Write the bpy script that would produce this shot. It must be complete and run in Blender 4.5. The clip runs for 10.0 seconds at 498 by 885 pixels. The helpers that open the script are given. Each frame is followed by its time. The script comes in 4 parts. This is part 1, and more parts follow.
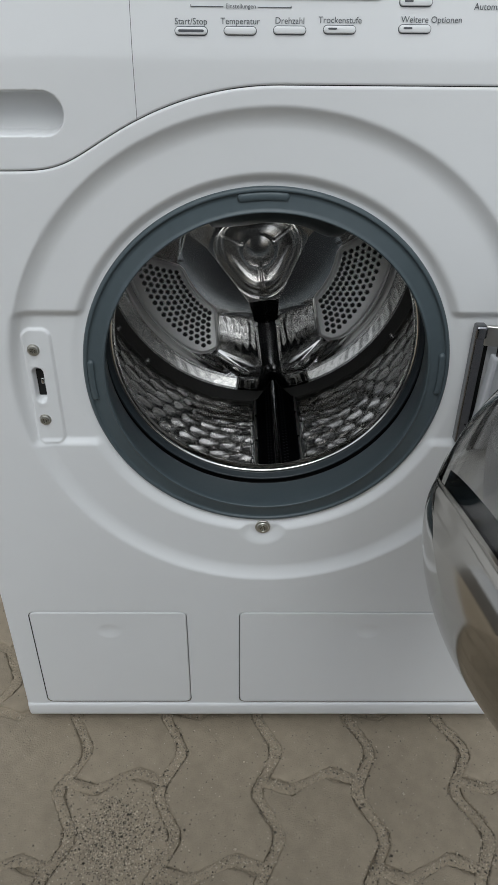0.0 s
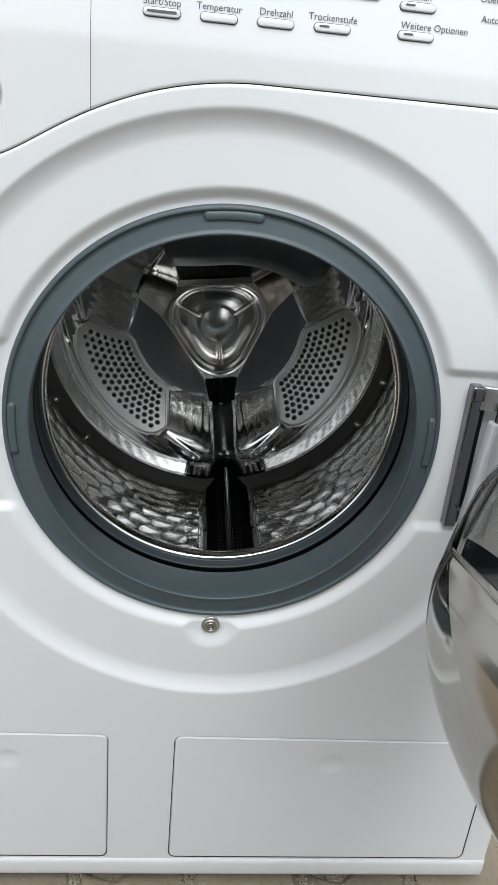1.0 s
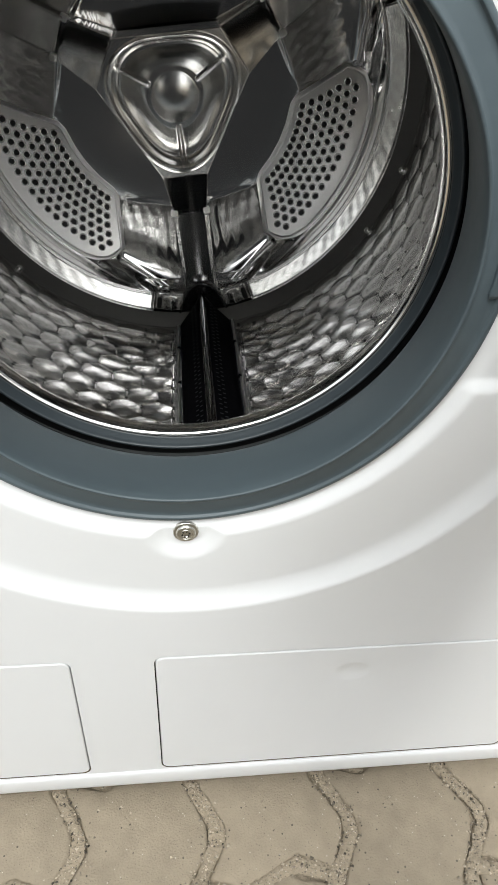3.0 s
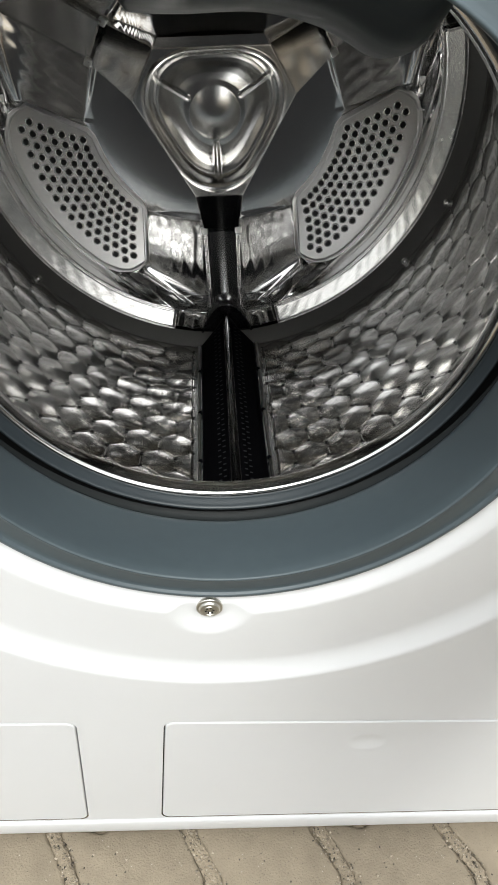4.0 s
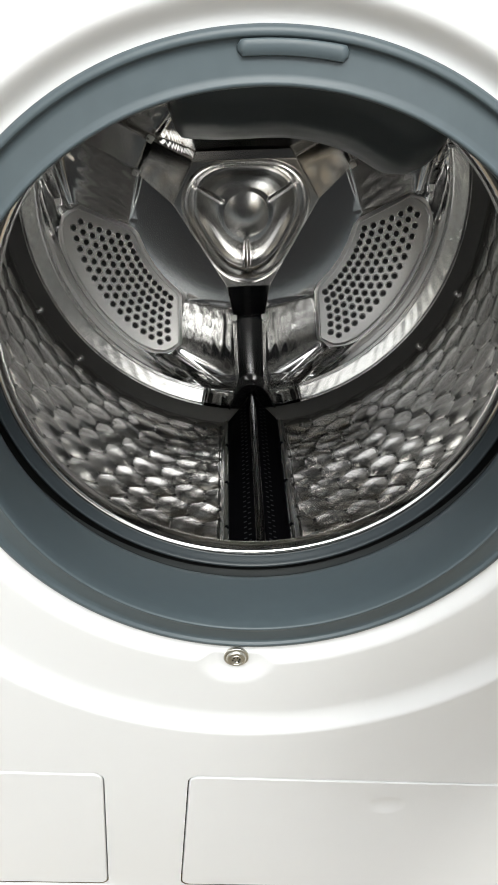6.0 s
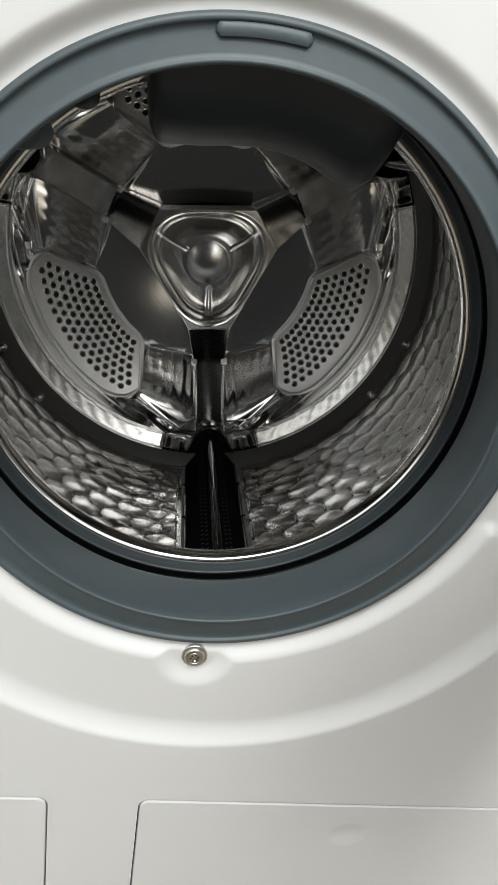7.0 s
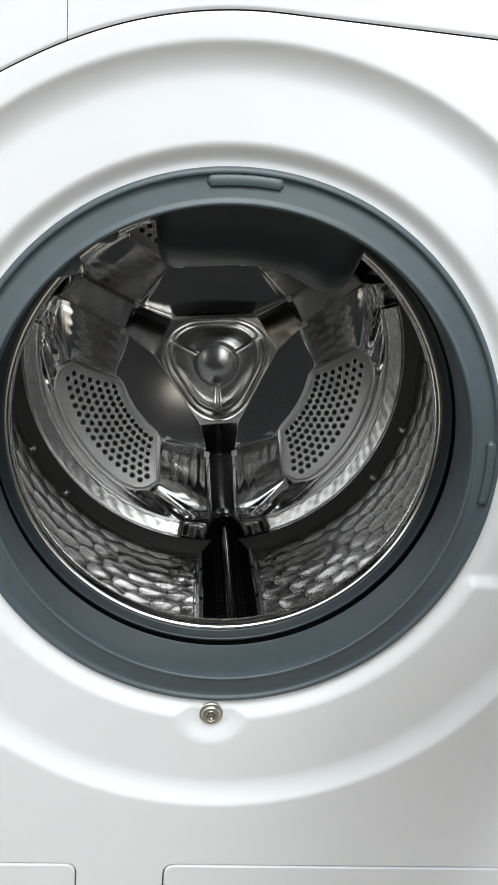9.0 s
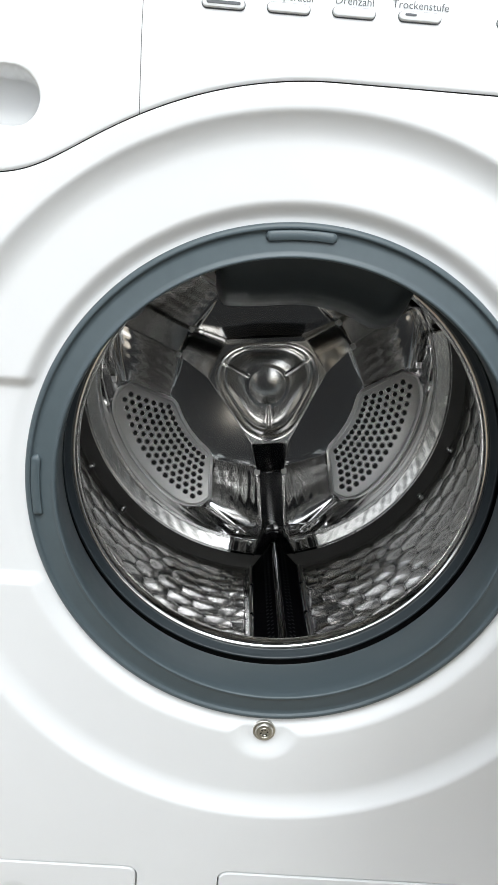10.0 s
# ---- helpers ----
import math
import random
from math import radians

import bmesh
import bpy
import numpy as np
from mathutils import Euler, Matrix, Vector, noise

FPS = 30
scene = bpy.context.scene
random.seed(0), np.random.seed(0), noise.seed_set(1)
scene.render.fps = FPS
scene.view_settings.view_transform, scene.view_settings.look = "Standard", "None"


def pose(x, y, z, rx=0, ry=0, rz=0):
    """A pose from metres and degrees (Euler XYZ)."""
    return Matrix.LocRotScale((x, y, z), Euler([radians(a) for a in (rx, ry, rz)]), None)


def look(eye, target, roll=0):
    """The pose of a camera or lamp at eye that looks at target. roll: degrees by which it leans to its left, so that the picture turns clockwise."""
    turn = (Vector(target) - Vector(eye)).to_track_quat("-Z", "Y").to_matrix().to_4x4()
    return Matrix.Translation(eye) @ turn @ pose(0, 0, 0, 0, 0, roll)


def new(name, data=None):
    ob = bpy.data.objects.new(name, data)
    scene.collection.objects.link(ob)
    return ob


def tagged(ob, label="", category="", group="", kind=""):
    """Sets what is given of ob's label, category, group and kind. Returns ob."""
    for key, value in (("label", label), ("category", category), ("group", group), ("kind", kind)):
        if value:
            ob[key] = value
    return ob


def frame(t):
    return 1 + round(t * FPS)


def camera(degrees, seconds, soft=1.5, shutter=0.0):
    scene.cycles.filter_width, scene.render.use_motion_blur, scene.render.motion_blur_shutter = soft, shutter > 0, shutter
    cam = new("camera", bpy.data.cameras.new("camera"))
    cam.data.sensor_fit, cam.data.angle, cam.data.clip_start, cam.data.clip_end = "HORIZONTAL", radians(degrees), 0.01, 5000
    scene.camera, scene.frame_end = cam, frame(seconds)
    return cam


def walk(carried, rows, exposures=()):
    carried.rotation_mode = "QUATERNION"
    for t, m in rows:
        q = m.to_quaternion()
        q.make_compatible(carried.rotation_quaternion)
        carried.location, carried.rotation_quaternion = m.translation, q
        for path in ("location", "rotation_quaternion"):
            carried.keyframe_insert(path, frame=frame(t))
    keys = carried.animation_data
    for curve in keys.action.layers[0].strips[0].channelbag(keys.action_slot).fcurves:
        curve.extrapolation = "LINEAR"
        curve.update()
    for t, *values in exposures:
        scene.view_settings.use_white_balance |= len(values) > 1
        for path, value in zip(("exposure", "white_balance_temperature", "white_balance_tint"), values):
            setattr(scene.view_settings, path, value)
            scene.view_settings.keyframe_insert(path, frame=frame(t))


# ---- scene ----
cam = camera(40.3, 10.0, soft=1.0)
PATH = [
    (0, (-0.027, -0.551, 0.772), (-0.01, 1.143, -0.291), 0.5),
    (0.3, (-0.021, -0.544, 0.76), (0.099, 1.214, -0.185), 3.5),
    (0.5, (-0.025, -0.529, 0.737), (0.151, 1.257, -0.146), 4.7),
    (0.6, (-0.037, -0.521, 0.725), (0.187, 1.275, -0.126), 5.1),
    (0.8, (-0.028, -0.496, 0.71), (0.197, 1.308, -0.123), 4.5),
    (1, (-0.032, -0.474, 0.681), (0.138, 1.374, -0.063), 5.3),
    (1.5, (-0.022, -0.425, 0.616), (0.114, 1.412, -0.163), 2.2),
    (2, (-0.014, -0.404, 0.583), (0.16, 1.451, -0.144), 2.9),
    (2.5, (-0.003, -0.402, 0.576), (0.158, 1.452, -0.158), 1.8),
    (2.7, (-0.001, -0.364, 0.595), (0.181, 1.337, -0.442), 1.6),
    (3.8, (-0.032, -0.231, 0.644), (0.215, 1.258, -0.667), 7.7),
    (4, (-0.028, -0.238, 0.65), (0.179, 1.292, -0.621), 6.9),
    (4.5, (-0.033, -0.247, 0.645), (0.151, 1.291, -0.621), 8.3),
    (5, (-0.043, -0.255, 0.648), (0.046, 1.289, -0.62), 5.6),
    (5.5, (-0.066, -0.264, 0.665), (-0.088, 1.348, -0.518), 2.7),
    (6, (-0.037, -0.279, 0.662), (0.105, 1.402, -0.413), 6.1),
    (6.2, (-0.027, -0.285, 0.653), (0.19, 1.434, -0.346), 7.5),
    (7.3, (-0.043, -0.329, 0.594), (0.219, 1.495, -0.182), 8.6),
    (7.5, (-0.035, -0.331, 0.59), (0.244, 1.485, -0.2), 6.4),
    (8, (-0.042, -0.354, 0.614), (0.103, 1.547, 0.011), 3.8),
    (8.5, (-0.037, -0.372, 0.612), (0.156, 1.547, 0.082), 5.3),
    (9, (-0.034, -0.382, 0.61), (0.147, 1.541, 0.092), 5.2),
    (9.5, (-0.035, -0.385, 0.608), (0.131, 1.537, 0.083), 5.0),
    (10, (-0.043, -0.401, 0.636), (0.005, 1.529, 0.114), 4.5),
]
EXPOSURES = [(0.0, -0.20, 6250, 8), (0.3, 0.06, 6250, 8), (0.5, 0.30, 6250, 8), (1.0, 0.50, 6310, 8), (1.5, 0.68, 6350, 8), (2.0, 0.76, 6400, 8), (2.7, 0.98, 6560, 8),
             (4.0, 1.10, 6640, 8), (4.5, 1.20, 6640, 8), (5.0, 1.20, 6640, 8), (5.5, 1.12, 6640, 8), (6.2, 1.15, 6700, 8), (7.3, 0.53, 6790, 8), (7.8, 0.50, 6700, 8), (8.4, 0.78, 6420, 8), (9.0, 0.84, 6400, 8), (10.0, 0.95, 6360, 8)]
walk(cam, [(t, look(eye, target, roll)) for t, eye, target, roll in PATH], EXPOSURES)

# ---- light: an overcast yard, the machine's front faces the open sky ----
SUN_EL, SUN_AZ = radians(53), radians(183)
world = bpy.data.worlds.new("overcast_sky")
scene.world = world
world.use_nodes = True
wn = world.node_tree.nodes
sky = wn.new("ShaderNodeTexSky")
sky.sky_type, sky.sun_disc = "NISHITA", False
sky.sun_elevation, sky.sun_rotation = SUN_EL, SUN_AZ
sky.air_density, sky.dust_density, sky.ozone_density = 1.0, 2.5, 1.0
cloud = wn.new("ShaderNodeHueSaturation")          # cloud cover takes most of the colour out of the sky
cloud.inputs["Saturation"].default_value = 0.22
world.node_tree.links.new(sky.outputs[0], cloud.inputs["Color"])
world.node_tree.links.new(cloud.outputs[0], wn["Background"].inputs[0])
wn["Background"].inputs[1].default_value = 0.15
sun = new("sun", bpy.data.lights.new("sun", "SUN"))
sun.data.energy, sun.data.angle, sun.data.color = 1.5, radians(50), (0.965, 1.0, 1.0)
sun_way = Vector((math.sin(SUN_AZ) * math.cos(SUN_EL), math.cos(SUN_AZ) * math.cos(SUN_EL), math.sin(SUN_EL)))
sun.matrix_world = look(sun_way * 10, (0, 0, 0))


# ---- materials ----
def material(name, base, rough=0.5, metal=0.0, vary=0.06, grain=40.0, wear=4.0, bump=0.0, bump_scale=300.0,
             rough_vary=0.08, coat=0.0, per_object=0.0, per_island=0.0, transmission=0.0, ior=1.45):
    """Principled material with colour and roughness variation at two scales and fine relief."""
    m = bpy.data.materials.new(name)
    m.use_nodes = True
    n, l = m.node_tree.nodes, m.node_tree.links
    p = n["Principled BSDF"]
    p.inputs["Metallic"].default_value = metal
    p.inputs["IOR"].default_value = ior
    p.inputs["Coat Weight"].default_value = coat
    p.inputs["Coat Roughness"].default_value = 0.06
    p.inputs["Transmission Weight"].default_value = transmission
    at = n.new("ShaderNodeTexCoord").outputs["Object"]

    def noise_at(scale, detail):
        t = n.new("ShaderNodeTexNoise")
        t.inputs["Scale"].default_value, t.inputs["Detail"].default_value = scale, detail
        l.new(at, t.inputs["Vector"])
        return t.outputs["Fac"]

    def calc(op, a, b):
        c = n.new("ShaderNodeMath")
        c.operation = op
        for k, v in ((0, a), (1, b)):
            if isinstance(v, float):
                c.inputs[k].default_value = v
            else:
                l.new(v, c.inputs[k])
        return c.outputs[0]

    both = calc("ADD", calc("MULTIPLY", noise_at(grain, 6.0), 0.5), calc("MULTIPLY", noise_at(wear, 3.0), 0.5))
    off = calc("MULTIPLY", calc("SUBTRACT", both, 0.5), vary * 4)
    if per_object:
        r = n.new("ShaderNodeObjectInfo").outputs["Random"]
        off = calc("ADD", off, calc("MULTIPLY", calc("SUBTRACT", r, 0.5), per_object * 2))
    if per_island:
        r = n.new("ShaderNodeNewGeometry").outputs["Random Per Island"]
        off = calc("ADD", off, calc("MULTIPLY", calc("SUBTRACT", r, 0.5), per_island * 2))
    mixed = n.new("ShaderNodeVectorMath")
    mixed.operation = "SCALE"
    mixed.inputs[0].default_value = base
    l.new(calc("ADD", off, 1.0), mixed.inputs["Scale"])
    l.new(mixed.outputs[0], p.inputs["Base Color"])
    l.new(calc("ADD", calc("MULTIPLY", calc("SUBTRACT", both, 0.5), rough_vary * 4), rough), p.inputs["Roughness"])
    if bump:
        b = n.new("ShaderNodeBump")
        b.inputs["Strength"].default_value, b.inputs["Distance"].default_value = 1.0, bump
        l.new(noise_at(bump_scale, 4.0), b.inputs["Height"])
        l.new(b.outputs[0], p.inputs["Normal"])
    return m


ENAMEL = material("white_enamel", (0.75, 0.76, 0.765), 0.34, vary=0.012, bump=0.00001, bump_scale=900, rough_vary=0.04)
PLASTIC = material("white_plastic", (0.75, 0.76, 0.765), 0.38, vary=0.012, rough_vary=0.04)
GREYPLASTIC = material("pale_grey_plastic", (0.62, 0.63, 0.65), 0.35, vary=0.02)
RUBBER = material("blue_grey_rubber", (0.071, 0.093, 0.104), 0.40, vary=0.10, grain=120, wear=9, rough_vary=0.06)
# darker copy of the seal's rubber for the lip's shade; also the duct's colour
LIPSHADE_DUCT = material("lip_shade_and_duct_rubber", (0.034, 0.043, 0.049), 0.36, vary=0.10, grain=120, wear=9)
DARKRUBBER_AND_SHADE = material("dark_rubber_and_shade", (0.016, 0.020, 0.021), 0.5, vary=0.12)
STEEL = material("stainless_steel", (0.76, 0.75, 0.735), 0.155, 1.0, vary=0.03, grain=500, wear=20, rough_vary=0.012)
HUBSTEEL = material("brushed_hub_steel", (0.76, 0.75, 0.73), 0.18, 1.0, vary=0.03, grain=500, wear=30, rough_vary=0.008)
BACKSTEEL = material("satin_steel", (0.77, 0.765, 0.755), 0.11, 1.0, vary=0.03, grain=500, wear=25, rough_vary=0.006)
RINGSTEEL = material("dull_ring_steel", (0.66, 0.65, 0.62), 0.24, 1.0, vary=0.10, grain=300, wear=40, rough_vary=0.06)
PLATESTEEL = material("bead_blasted_steel", (0.77, 0.76, 0.745), 0.36, 1.0, vary=0.03, grain=500, wear=25, rough_vary=0.01)
DARKCHROME = material("dull_chrome", (0.22, 0.22, 0.23), 0.20, 1.0, vary=0.04, rough_vary=0.02)
BANDSHADE = material("band_shade", (0.085, 0.082, 0.076), 0.34, vary=0.08, grain=200, rough_vary=0.04)
RIDGE = material("glossy_ridge", (0.34, 0.34, 0.35), 0.10, 1.0, vary=0.05, rough_vary=0.02)
STRIP = material("bright_strip_steel", (0.74, 0.73, 0.70), 0.30, 1.0, vary=0.05, grain=300, rough_vary=0.05)
CHROME = material("chrome", (0.66, 0.66, 0.67), 0.08, 1.0, vary=0.02, rough_vary=0.02)
ZINC = material("zinc_screw", (0.60, 0.59, 0.54), 0.36, 1.0, vary=0.1, grain=600)
BLACKPLASTIC = material("black_gloss_plastic", (0.012, 0.012, 0.013), 0.14, vary=0.1, coat=1.0, ior=1.7)
LIFTERPLASTIC = material("black_lifter_plastic", (0.004, 0.004, 0.005), 0.45, vary=0.1, ior=1.04)
HOLESHADEBLACK = material("black_hole_and_shade", (0.004, 0.004, 0.004), 0.6, vary=0.1)
DISPLAY = material("display_glass", (0.012, 0.015, 0.018), 0.12, vary=0.05)
INK = material("grey_ink", (0.085, 0.09, 0.10), 0.5, vary=0.05)
PALEINK = material("pale_display_print", (0.62, 0.66, 0.70), 0.5, vary=0.03)
GLASS = material("door_glass", (0.93, 0.92, 0.90), 0.012, vary=0.005, rough_vary=0.0, transmission=1.0, ior=1.5)
SMOKED = material("smoked_mirror_glass", (0.42, 0.40, 0.37), 0.11, 1.0, vary=0.02, rough_vary=0.0)
TINTED = material("tinted_door_pane", (0.06, 0.052, 0.045), 0.12, vary=0.05)
PAVER = material("concrete_paver", (0.300, 0.250, 0.182), 0.85, vary=0.24, grain=60, wear=5, bump=0.0009, bump_scale=520, per_object=0.05)
PAVERFAR = material("concrete_paver_far", (0.300, 0.250, 0.182), 0.85, vary=0.24, grain=60, wear=5, bump=0.0009, bump_scale=520, per_island=0.05)
SAND = material("joint_sand", (0.330, 0.275, 0.200), 0.95, vary=0.26, grain=260, wear=18, bump=0.0025, bump_scale=420)
for m in (PAVER, PAVERFAR, SAND):
    # dark and pale grains of aggregate showing in the worn surface
    n, l = m.node_tree.nodes, m.node_tree.links
    p = n["Principled BSDF"]
    colour = p.inputs["Base Color"].links[0].from_socket
    at = n.new("ShaderNodeTexCoord").outputs["Object"]
    for scale, least, shade in ((420.0, 0.955 if m is SAND else 0.988, (0.09, 0.08, 0.06)), (760.0, 0.970 if m is SAND else 0.992, (0.55, 0.51, 0.44)), (900.0, 0.92 if m is SAND else 0.975, (0.15, 0.13, 0.10))):
        cell = n.new("ShaderNodeTexVoronoi")
        cell.inputs["Scale"].default_value = scale
        l.new(at, cell.inputs["Vector"])
        pick = n.new("ShaderNodeSeparateColor")
        l.new(cell.outputs["Color"], pick.inputs[0])
        chosen, near_by, both = [n.new("ShaderNodeMath") for _ in range(3)]
        chosen.operation, chosen.inputs[1].default_value = "GREATER_THAN", least
        near_by.operation, near_by.inputs[1].default_value = "LESS_THAN", 0.34
        both.operation = "MULTIPLY"
        l.new(pick.outputs[0], chosen.inputs[0])
        l.new(cell.outputs["Distance"], near_by.inputs[0])
        l.new(chosen.outputs[0], both.inputs[0])
        l.new(near_by.outputs[0], both.inputs[1])
        mix = n.new("ShaderNodeMix")
        mix.data_type = "RGBA"
        l.new(both.outputs[0], mix.inputs[0])
        l.new(colour, mix.inputs[6])
        mix.inputs[7].default_value = (*shade, 1)
        colour = mix.outputs[2]
    l.new(colour, p.inputs["Base Color"])
GREYBLOCKER = material("grey_light_blocker", (0.26, 0.25, 0.235), 0.9, vary=0.12, grain=30, wear=1.5)
DARKBLOCKER = material("dark_light_blocker", (0.030, 0.032, 0.035), 0.8, vary=0.15, grain=30, wear=2.0)
GRIT = material("pale_grit", (0.30, 0.258, 0.20), 0.9, vary=0.3, grain=200, per_island=0.85)


# ---- building helpers ----
def mesh_of(name, verts, faces, mat, smooth=True):
    me = bpy.data.meshes.new(name)
    me.from_pydata([tuple(map(float, v)) for v in verts], [], faces)
    me.materials.append(mat)
    if smooth:
        me.polygons.foreach_set("use_smooth", [True] * len(me.polygons))
    me.update()
    return me


def from_bm(name, bm, mat, smooth=True):
    bmesh.ops.recalc_face_normals(bm, faces=bm.faces)
    me = bpy.data.meshes.new(name)
    bm.to_mesh(me)
    bm.free()
    me.materials.append(mat)
    me.polygons.foreach_set("use_smooth", [smooth] * len(me.polygons))
    return me


def part(name, me, parent, label="", sharp=None):
    """Links a mesh as one object under a thing or a part."""
    ob = new(name, me)
    ob.parent = parent
    if sharp:
        me.set_sharp_from_angle(angle=radians(sharp))
    if label:
        ob["label"] = label
    return ob


def thing(name, label, category, at=(0, 0, 0), group="", kind=""):
    return tagged(placed(new(name), at), label, category, group, kind)


def placed(ob, at):
    ob.location = at
    return ob


def grid(nu, nv, fn, skip=None, wrap_u=False):
    """Vertices and quads of a surface fn(i, j), i < nu, j < nv."""
    verts = [fn(i, j) for i in range(nu) for j in range(nv)]
    faces = []
    for i in range(nu if wrap_u else nu - 1):
        k = (i + 1) % nu
        for j in range(nv - 1):
            if skip is None or not skip(i, j):
                faces.append((i * nv + j, k * nv + j, k * nv + j + 1, i * nv + j + 1))
    return verts, faces


def array_grid(X, Y, Z, keep=None, wrap=False):
    """Vertices and quads from three arrays of one shape (nu, nv); wrap closes the first axis."""
    nu, nv = X.shape
    verts = np.stack([X, Y, Z], -1).reshape(-1, 3)
    i = np.arange(nu if wrap else nu - 1)
    a, b = np.meshgrid(i, np.arange(nv - 1), indexing="ij")
    k = (a + 1) % nu
    quads = np.stack([a * nv + b, k * nv + b, k * nv + b + 1, a * nv + b + 1], -1).reshape(-1, 4)
    if keep is not None:
        quads = quads[keep.reshape(-1)]
    return verts, quads.tolist()


def revolve(profile, centre, steps=192, a0=0.0, a1=360.0):
    """A profile of (radius, y) turned round an axis along y through centre (x, z)."""
    full = a1 - a0 >= 360
    ang = np.radians(np.linspace(a0, a1, steps + (0 if full else 1), endpoint=not full))
    r, y = np.array(profile).T
    X = centre[0] + np.cos(ang)[:, None] * r
    Z = centre[1] + np.sin(ang)[:, None] * r
    return array_grid(X, np.broadcast_to(y, X.shape), Z, wrap=full)


def smooth01(v):
    v = np.clip(v, 0, 1)
    return v * v * (3 - 2 * v)


def rounded(x0, x1, z0, z1, r, n=6):
    """Outline of a rounded rectangle, counter-clockwise, as (x, z)."""
    pts = []
    for cx, cz, a in ((x1 - r, z1 - r, 0), (x0 + r, z1 - r, 90), (x0 + r, z0 + r, 180), (x1 - r, z0 + r, 270)):
        for k in range(n + 1):
            b = radians(a + 90 * k / n)
            pts.append((cx + r * math.cos(b), cz + r * math.sin(b)))
    return pts


def inset_loop(pts, d):
    """The outline moved inwards by d (for gently curved outlines)."""
    out, n = [], len(pts)
    for k in range(n):
        (ax, az), (bx, bz) = pts[k - 1], pts[(k + 1) % n]
        tx, tz = bx - ax, bz - az
        s = math.hypot(tx, tz) or 1
        out.append((pts[k][0] - tz / s * d, pts[k][1] + tx / s * d))
    return out


def slab(name, outline, levels, mat, sharp=40, plane=None):
    """A plate from an outline (x, z): levels are (inset, y) from its back edge to its face; plane gives extra y by z."""
    verts, faces, n = [], [], len(outline)
    for d, y in levels:
        for x, z in (inset_loop(outline, d) if d else outline):
            verts.append((x, y + (plane(z) if plane else 0), z))
    for k in range(len(levels) - 1):
        for j in range(n):
            i = (j + 1) % n
            faces.append((k * n + j, k * n + i, (k + 1) * n + i, (k + 1) * n + j))
    faces.append(tuple((len(levels) - 1) * n + j for j in range(n)))
    me = mesh_of(name, verts, faces, mat)
    me.set_sharp_from_angle(angle=radians(sharp))
    return me


def box_bm(bm, size, at, bevel=0.0, turn=None):
    g = bmesh.ops.create_cube(bm, size=1.0)
    m = Matrix.Translation(at) @ (turn or Matrix()) @ Matrix.Diagonal((*size, 1))
    bmesh.ops.transform(bm, matrix=m, verts=g["verts"])
    if bevel:
        edges = list({e for v in g["verts"] for e in v.link_edges})
        bmesh.ops.bevel(bm, geom=edges, offset=bevel, segments=3, profile=0.5, affect="EDGES")
    return bm


# ---- measures of the machine (front sheet in the plane y = 0, floor at z = 0) ----
HALF, FOOT, TOP = 0.298, 0.018, 0.850
SEAL = (-0.006, 0.4908)
DISH = (-0.0025, 0.4828)
DRUM = (-0.0058, 0.4886)
TURN = 6.9
BEND, LEAN = 0.7468, 0.13


def gap_curve(x):
    """Height of the joint between front sheet and control panel."""
    x = np.asarray(x, float)
    arc = DISH[1] + np.sqrt(np.maximum(0.2476**2 - np.minimum(x, 0) ** 2, 0))
    k = 0.010
    return k * np.logaddexp(arc / k, 0.6705 / k)


def panel_y(z):
    return LEAN * max(0.0, z - BEND)


# ---- ground: zigzag concrete pavers with sandy joints ----
PITCH, LONG = 0.1165, 0.200
ZIG = [(-0.0525, -0.011), (-0.045, -0.011), (-0.006, 0.011), (0.008, 0.011), (0.0470, -0.011), (0.0525, -0.011)]


def zig(y):
    u = (y + 0.042 + 0.0525) % 0.105 - 0.0525
    return float(np.interp(u, [p[0] for p in ZIG], [p[1] for p in ZIG]))


def cross(u):
    """Wave of a joint across a column, u from 0 to 1."""
    return float(np.interp(u, [0, 0.12, 0.34, 0.66, 0.86, 1], [0, -0.004, -0.010, 0.012, 0.006, 0]))


def paver_mesh(phase, length, worn=None, gap=0.0052):
    """One paver, its joint phase given by where its front end lies; top at z = 0; worn chips its outline at random."""
    half = PITCH / 2 - gap
    ny, nx = (34, 22) if worn else (12, 8)
    chips = None
    loops = []
    for inset, z in ((0.0010, -0.05), (0.0, -0.0034), (0.0010, -0.0010), (0.0038, 0.0)):
        pts = []
        y0, y1 = gap + inset, length - gap - inset
        hw = half - inset
        for k in range(nx):
            u = k / nx
            pts.append((-hw + 2 * hw * u, y0 + cross(u)))
        for k in range(ny):
            u = k / ny
            pts.append((hw, y0 + (y1 - y0) * u))
        for k in range(nx):
            u = 1 - k / nx
            pts.append((-hw + 2 * hw * u, y1 + cross(u)))
        for k in range(ny):
            u = 1 - k / ny
            pts.append((-hw, y0 + (y1 - y0) * u))
        if worn:
            if chips is None:
                raw = [max(0.0, worn.gauss(0.0006, 0.0016)) for _ in pts]
                chips = [(raw[i - 1] + 2 * raw[i] + raw[(i + 1) % len(raw)]) / 4 + 0.0006 * math.sin(i * 0.55) for i in range(len(raw))]
            far_x, far_y = hw, (y1 - y0) / 2
            pts = [(x * (1 - c / far_x), (y - y0 - far_y) * (1 - c / far_y) + y0 + far_y) for (x, y), c in zip(pts, chips)]
        loops.append([(x + zig(phase + y), y, z) for x, y in pts])
    n = len(loops[0])
    verts = [v for lp in loops for v in lp]
    faces = [(k * n + j, k * n + (j + 1) % n, (k + 1) * n + (j + 1) % n, (k + 1) * n + j) for k in range(3) for j in range(n)]
    faces.append(tuple(3 * n + j for j in range(n)))
    return verts, faces


